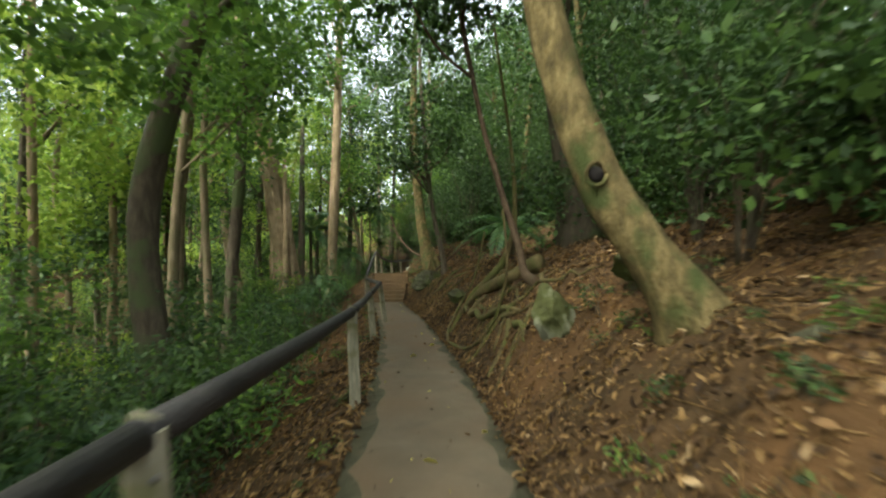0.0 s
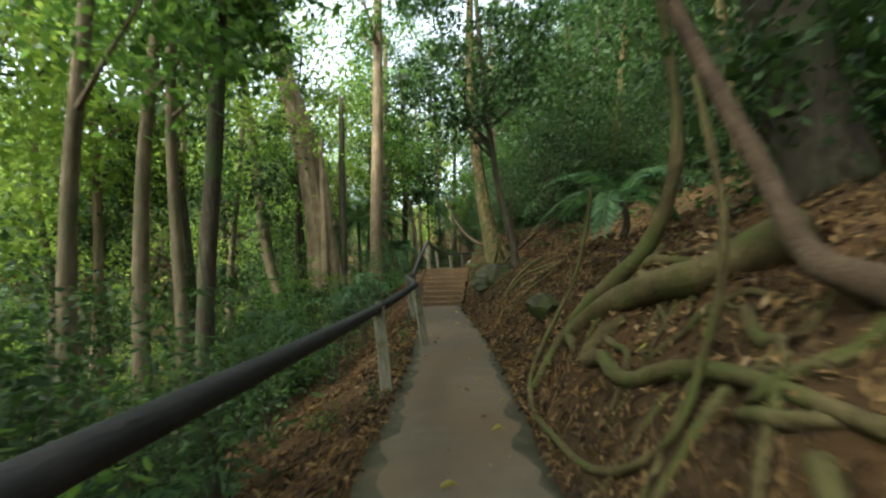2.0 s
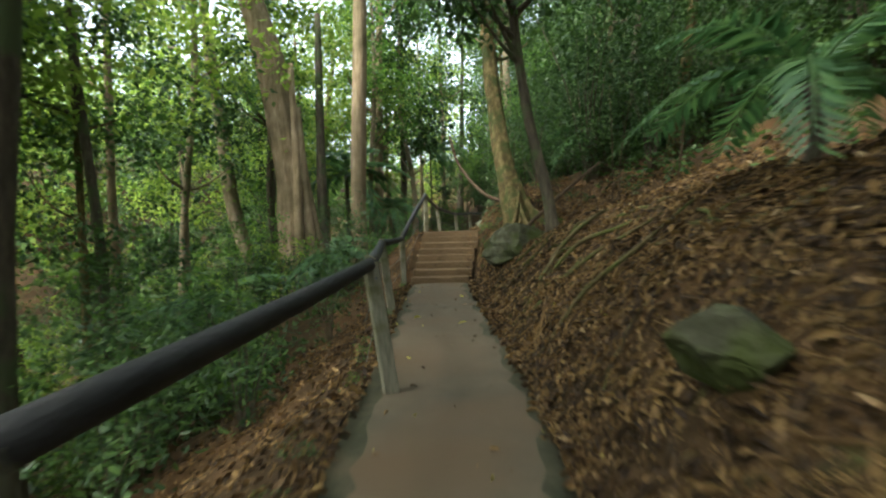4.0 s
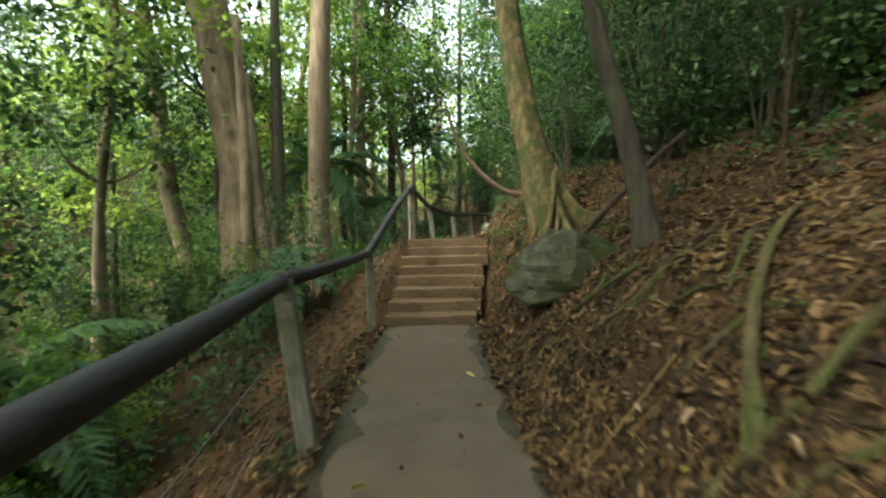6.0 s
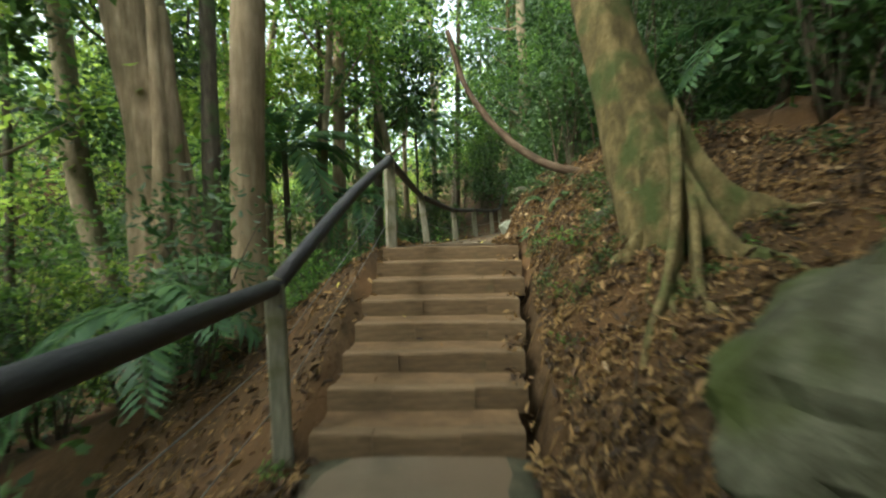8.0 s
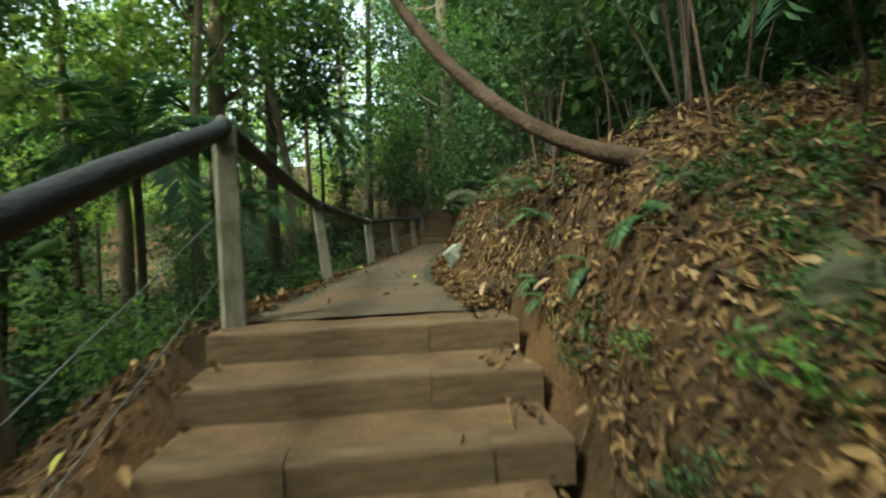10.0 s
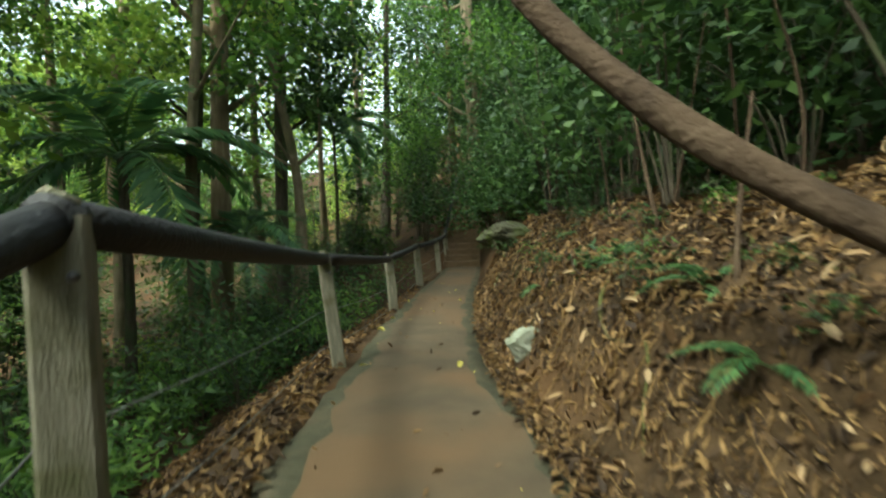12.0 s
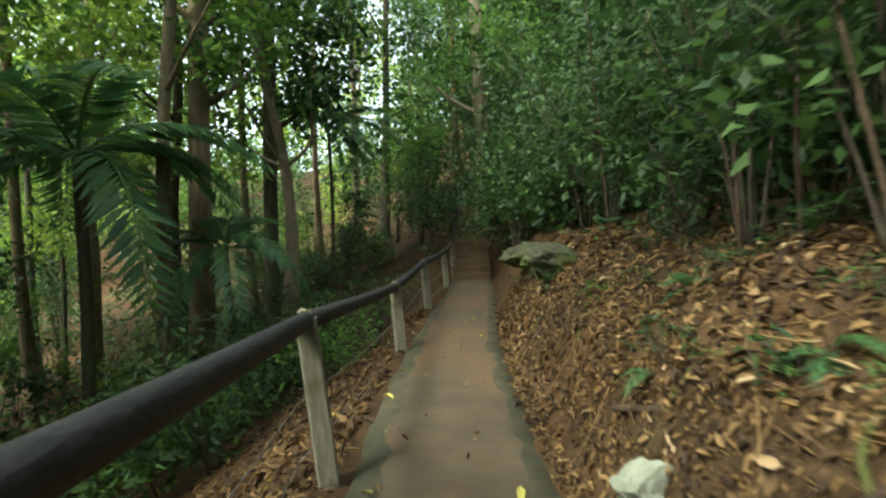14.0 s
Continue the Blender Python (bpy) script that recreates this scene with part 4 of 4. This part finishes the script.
for k, (pts, rr) in enumerate([([(1.42, 14.5, 0.03), (1.62, 14.9, 0.06), (1.95, 15.5, 0.1), (2.45, 16.2, 0.06), (2.9, 16.6, 0.02)], 0.05),
                              ([(1.72, 15.07, 0.16), (1.66, 14.92, 0.1), (1.6, 14.8, 0.06), (1.56, 14.72, -0.05)], 0.05),
                              ([(1.7, 14.75, 0.02), (2.1, 14.85, 0.1), (2.6, 14.75, 0.06), (3.1, 14.8, 0.0)], 0.042),
                              ([(1.75, 14.2, 0.03), (2.1, 14.15, 0.08), (2.6, 14.3, 0.05), (3.2, 14.2, 0.0)], 0.035),
                              ([(1.35, 13.0, 0.02), (1.8, 13.25, 0.08), (2.3, 13.2, 0.04), (2.9, 13.5, 0.02)], 0.034),
                              ([(1.25, 17.6, 0.03), (1.6, 17.5, 0.06), (2.1, 17.2, 0.04), (2.6, 17.3, 0.02)], 0.03),
                              ([(1.2, 17.2, 0.02), (1.5, 16.7, 0.05), (2.0, 16.6, 0.04)], 0.02)]):
    swept("tree_root", [on(*p) for p in pts], (rr * 0.45, rr * 0.65, rr * 0.6, rr * 0.3), "root", "thick exposed root lying across the bank", "root", 60 + k)
swept("fallen_log", [(1.75, 18.9, 1.15), (2.3, 19.4, 1.6), (3.0, 20.1, 2.15), (3.7, 20.7, 2.65)], (0.034, 0.042, 0.038, 0.03), "branch", "dark fallen limb lying up the bank", "log", 6)
swept("fallen_log", [(1.1, 26.3, 1.47), (1.22, 25.75, 1.64), (1.4, 25.2, 1.84)], (0.018, 0.021, 0.016), "branch", "short dark fallen branch on the leaf litter", "log", 7)


def buttress(tree, at, to, high, thick, seed):
    """A flange of trunk that runs out and down to the ground."""
    bm = bmesh.new()
    a, b = Vector(at), Vector(to)
    side = Vector((-(b - a).y, (b - a).x, 0)).normalized()
    rows = []
    for i in range(11):
        u = i / 10
        p = a.lerp(b, u) + side * (0.05 * math.sin(u * 5 + seed))
        g = ground_z(p.x, p.y) - 0.12
        top = g + 0.14 + high * (1 - u) ** 2.2
        row = []
        for k in range(7):
            v = k / 6
            w = thick * (1.25 - 0.75 * v) * (1 - 0.55 * u) * (1 + 0.2 * noise.noise(Vector((u * 4 + seed, v * 3, 0))))
            row.append((p - side * w + Vector((0, 0, g + (top - g) * v - p.z)), p + side * w + Vector((0, 0, g + (top - g) * v - p.z))))
        rows.append([bm.verts.new(q[0]) for q in row] + [bm.verts.new(q[1]) for q in row[::-1]])
    n = len(rows[0])
    for r0, r1 in zip(rows, rows[1:]):
        for k in range(n):
            bm.faces.new((r0[k], r0[(k + 1) % n], r1[(k + 1) % n], r1[k]))
    bm.faces.new(rows[0])
    bm.faces.new(rows[-1][::-1])
    bmesh.ops.recalc_face_normals(bm, faces=bm.faces)
    bmesh.ops.translate(bm, verts=bm.verts, vec=-tree.location)
    part("buttress", bm, "bark_mossy", tree)


for i, (tx, ty, high, thick) in enumerate([(1.3, 19.9, 0.9, 0.07), (2.75, 20.75, 1.0, 0.09), (2.2, 20.1, 0.8, 0.07), (1.3, 21.0, 0.8, 0.06), (1.7, 19.9, 0.7, 0.06)]):
    buttress(buttressed, (1.9, 21.15, 0), (tx, ty, 0), high, thick, i * 1.7)
swept("fallen_branch", [(0.13, 24.01, 3.9), (0.33, 23.88, 3.2), (0.56, 23.75, 2.79), (0.87, 23.49, 2.38), (1.24, 23.21, 2.07), (1.62, 22.98, 1.93), (2.2, 22.75, 1.85)], (0.03, 0.036, 0.042, 0.047, 0.052, 0.055, 0.05), "branch", "curved bare brown branch arching over the bank", "branch", 8)
for i, (bx, by, dx, dy, h) in enumerate([(1.75, 25.3, -0.1, 0.3, 1.3), (2.05, 26.2, 0.2, 0.2, 2.2), (1.5, 24.2, 0.15, 0.1, 0.9), (2.3, 27.0, 0.1, 0.3, 2.6), (2.5, 25.6, -0.2, 0.0, 2.4), (2.9, 26.6, 0.2, 0.2, 2.8), (2.1, 28.6, -0.1, 0.3, 2.5)]):
    x0, y0, z0 = on(bx, by, -0.05)
    swept("bare_sapling", [(x0, y0, z0), (x0 + dx * 0.3, y0 + dy * 0.5, z0 + h * 0.4), (x0 + dx, y0 + dy, z0 + h)], (0.016, 0.012, 0.006), "branch", "thin bare brown sapling stem on the bank", "sapling", i, 6)
rg = random.Random(19)
for i in range(26):
    y = rg.uniform(15, 32)
    x0, y0, z0 = on(line_x(y) + (rg.uniform(1.6, 3.6) if y > 22 else rg.uniform(2.4, 4.0)), y, -0.05)
    dx, dy, h = rg.uniform(-0.45, 0.3), rg.uniform(-0.3, 0.4), rg.uniform(0.5, 2.2)
    swept("bare_sapling", [(x0, y0, z0), (x0 + dx * 0.2, y0 + dy * 0.6, z0 + h * 0.45), (x0 + dx, y0 + dy, z0 + h)], (0.012, 0.009, 0.004), "branch", "thin bare brown sapling stem on the bank", "sapling", 40 + i, 6)
rg = random.Random(9)
for i in range(30):
    y = rg.uniform(0, 31)
    d = rg.choice([rg.uniform(0.9, 2.6), rg.uniform(0.9, 2.6), -rg.uniform(0.9, 1.6)])
    x = line_x(y) + d
    a, le = rg.uniform(0, 6.28), rg.uniform(0.3, 0.9)
    swept("twig", [on(x, y, 0.02), on(x + math.cos(a) * le * 0.5, y + math.sin(a) * le * 0.5, 0.035), on(x + math.cos(a) * le, y + math.sin(a) * le, 0.015)], (0.01, 0.008, 0.004), "branch", "dry fallen twig on the leaf litter", "twig", i, 6)


# ---- leaf litter ----
def litter(name, count, dlo, dhi, ylo, yhi, size, mat, label, seed, bias=1.0, lift=0.012):
    rng = np.random.default_rng(seed)
    base, up = [], []
    while len(base) < count:
        y = rng.uniform(ylo, yhi)
        u = rng.uniform(0, 1) ** bias
        x = line_x(y) + dlo + (dhi - dlo) * u
        e = 0.05
        z = ground_z(x, y)
        if abs(x - line_x(y)) < half_w(y) + 0.02:
            z = path_z(y) + 0.012
            if STAIR_Y < y < 23.3:
                if abs(x - line_x(y)) > 0.45 and rng.uniform() < 0.9:
                    continue
                z = min(STEPS, int((y - STAIR_Y) / TREAD) + 1) * RISER
        elif STAIR_Y - 0.1 < y < 23.4 and abs(x - line_x(y)) < 0.84:
            continue
        elif fbm(x, y, 2.6, 14) < -0.05 and rng.uniform() < 0.4:
            continue
        elif fbm(x, y, 1.1, 4) < -0.2 and rng.uniform() < (0.35 if y < 21 else 0.2):
            continue
        n = Vector((z - ground_z(x + e, y), z - ground_z(x, y + e), e)).normalized() if abs(x - line_x(y)) > half_w(y) + 0.1 else Vector((0, 0, 1))
        base.append((x, y, z + lift + abs(rng.normal(0, 0.012))))
        up.append(n)
    base, up = np.array(base), np.array([tuple(n) for n in up])
    n = len(base)
    up = up + rng.normal(0, 0.42, (n, 3))
    up /= np.linalg.norm(up, axis=1)[:, None]
    d = rng.normal(0, 1, (n, 3))
    d -= up * np.sum(d * up, 1)[:, None]
    d /= np.linalg.norm(d, axis=1)[:, None]
    sd = np.cross(d, up) * rng.uniform(0.5, 1.3, n)[:, None]
    v, f = leaves_at(base, sd, d, up * rng.uniform(0.2, 3.0, n)[:, None], size * (0.4 + 1.7 * rng.uniform(0, 1, n) ** 2.2), True)
    ob = from_arrays(name, v, f, mat)
    return tagged(ob, label, "leaf litter", kind="stuff")


litter("leaf_litter", 80000, 0.62, 4.8, -1, 22, 0.047, "litter", "brown dead leaves scattered over the bank", 1, 1.15)
litter("leaf_litter", 78000, 0.56, 3.4, 20.5, 32, 0.038, "litter", "thick orange-brown dead leaves over the bank", 2, 1.15)
litter("leaf_litter", 2600, 0.62, 3.2, 20.8, 31, 0.06, "litter_pale", "large curled tan leaves on the bank", 8, 1.1, 0.03)
litter("leaf_litter", 2600, 0.62, 4.2, -1, 20.8, 0.058, "litter_pale", "large curled tan leaves on the shaded bank", 9, 1.1, 0.03)
litter("leaf_litter", 30000, 0.64, 3.2, 8, 20.4, 0.05, "litter", "matted brown dead leaves over the root-bound bank", 11, 1.2)
litter("leaf_litter", 44000, -0.66, -3.2, -1, 34, 0.055, "litter", "brown dead leaves below the handrail", 3, 1.5)
litter("leaf_litter", 220, -0.6, 0.6, 0, 33, 0.04, "litter", "a few dead leaves lying on the path", 4, 1.0, 0.004)
litter("leaf_litter", 130, -1.2, 2.2, 0, 33, 0.06, "litter_fresh", "fresh yellow fallen leaves", 5, 1.0, 0.02)
for i, (fx, fy, fs) in enumerate([(1.05, 23.25, 0.2), (1.0, 22.95, 0.18), (1.15, 22.7, 0.22), (1.25, 23.7, 0.3), (1.05, 22.75, 0.16), (1.3, 22.5, 0.25), (1.4, 24.3, 0.3), (1.2, 26.1, 0.22), (1.5, 25.4, 0.3), (1.7, 26.6, 0.3)]):
    fern = make_palm(on(fx, fy, -0.02), 0.05, 6, fs, 40 + i, "small green fern among dead leaves on the bank")
    fern.name = "fern"
    tagged(fern, category="fern", group="bank ferns")


def brushwood(name, count, dlo, dhi, ylo, yhi, label, seed, thick=1.0):
    """Dry sticks and rootlets lying over the slope."""
    rg = random.Random(seed)
    bm = bmesh.new()
    for i in range(count):
        y = rg.uniform(ylo, yhi)
        x = line_x(y) + rg.uniform(dlo, dhi)
        a, le, r = rg.uniform(0, 6.28), rg.uniform(0.08, 0.45) * thick, rg.uniform(0.002, 0.006) * thick
        b = a + rg.uniform(-0.6, 0.6)
        p0, p1 = on(x, y, 0.012), on(x + math.cos(a) * le / 2, y + math.sin(a) * le / 2, 0.02)
        p2 = on(x + math.cos(a) * le / 2 + math.cos(b) * le / 2, y + math.sin(a) * le / 2 + math.sin(b) * le / 2, 0.012)
        tube(bm, [p0, p1, p2], (r, r * 0.6), 4)
    tagged(link(name, bm, "litter"), label, "sticks", kind="stuff")


brushwood("brushwood", 1500, 0.75, 4.6, 8.5, 19.5, "dry sticks and rootlets strewn over the steep bank", 9, 1.8)
brushwood("brushwood", 1900, 0.72, 3.4, 0, 33, "dry sticks and rootlets strewn over the bank", 3)
brushwood("brushwood", 1100, 0.72, 3.2, 20.5, 31, "dry sticks and stalks strewn over the leafy bank", 6)
brushwood("brushwood", 350, -2.4, -0.75, 0, 33, "dry sticks strewn below the handrail", 4)


# moss cushions on the bank above the steps
def moss(count, seed):
    rng = np.random.default_rng(seed)
    pts = []
    while len(pts) < count:
        x, y = rng.uniform(0.95, 1.9), rng.uniform(20.3, 22.6)
        if fbm(x, y, 1.6, 8) > 0.22:
            pts.append((x, y, ground_z(x, y) + rng.uniform(0.0, 0.05)))
    v, f = leaf_cloud(pts, 4, 0.03, 0.022, rng, -0.4, 0.4)
    tagged(from_arrays("moss", v, f, "leaf_dark"), "dark green moss on the bank beside the steps", "moss", kind="stuff")


moss(1500, 3)
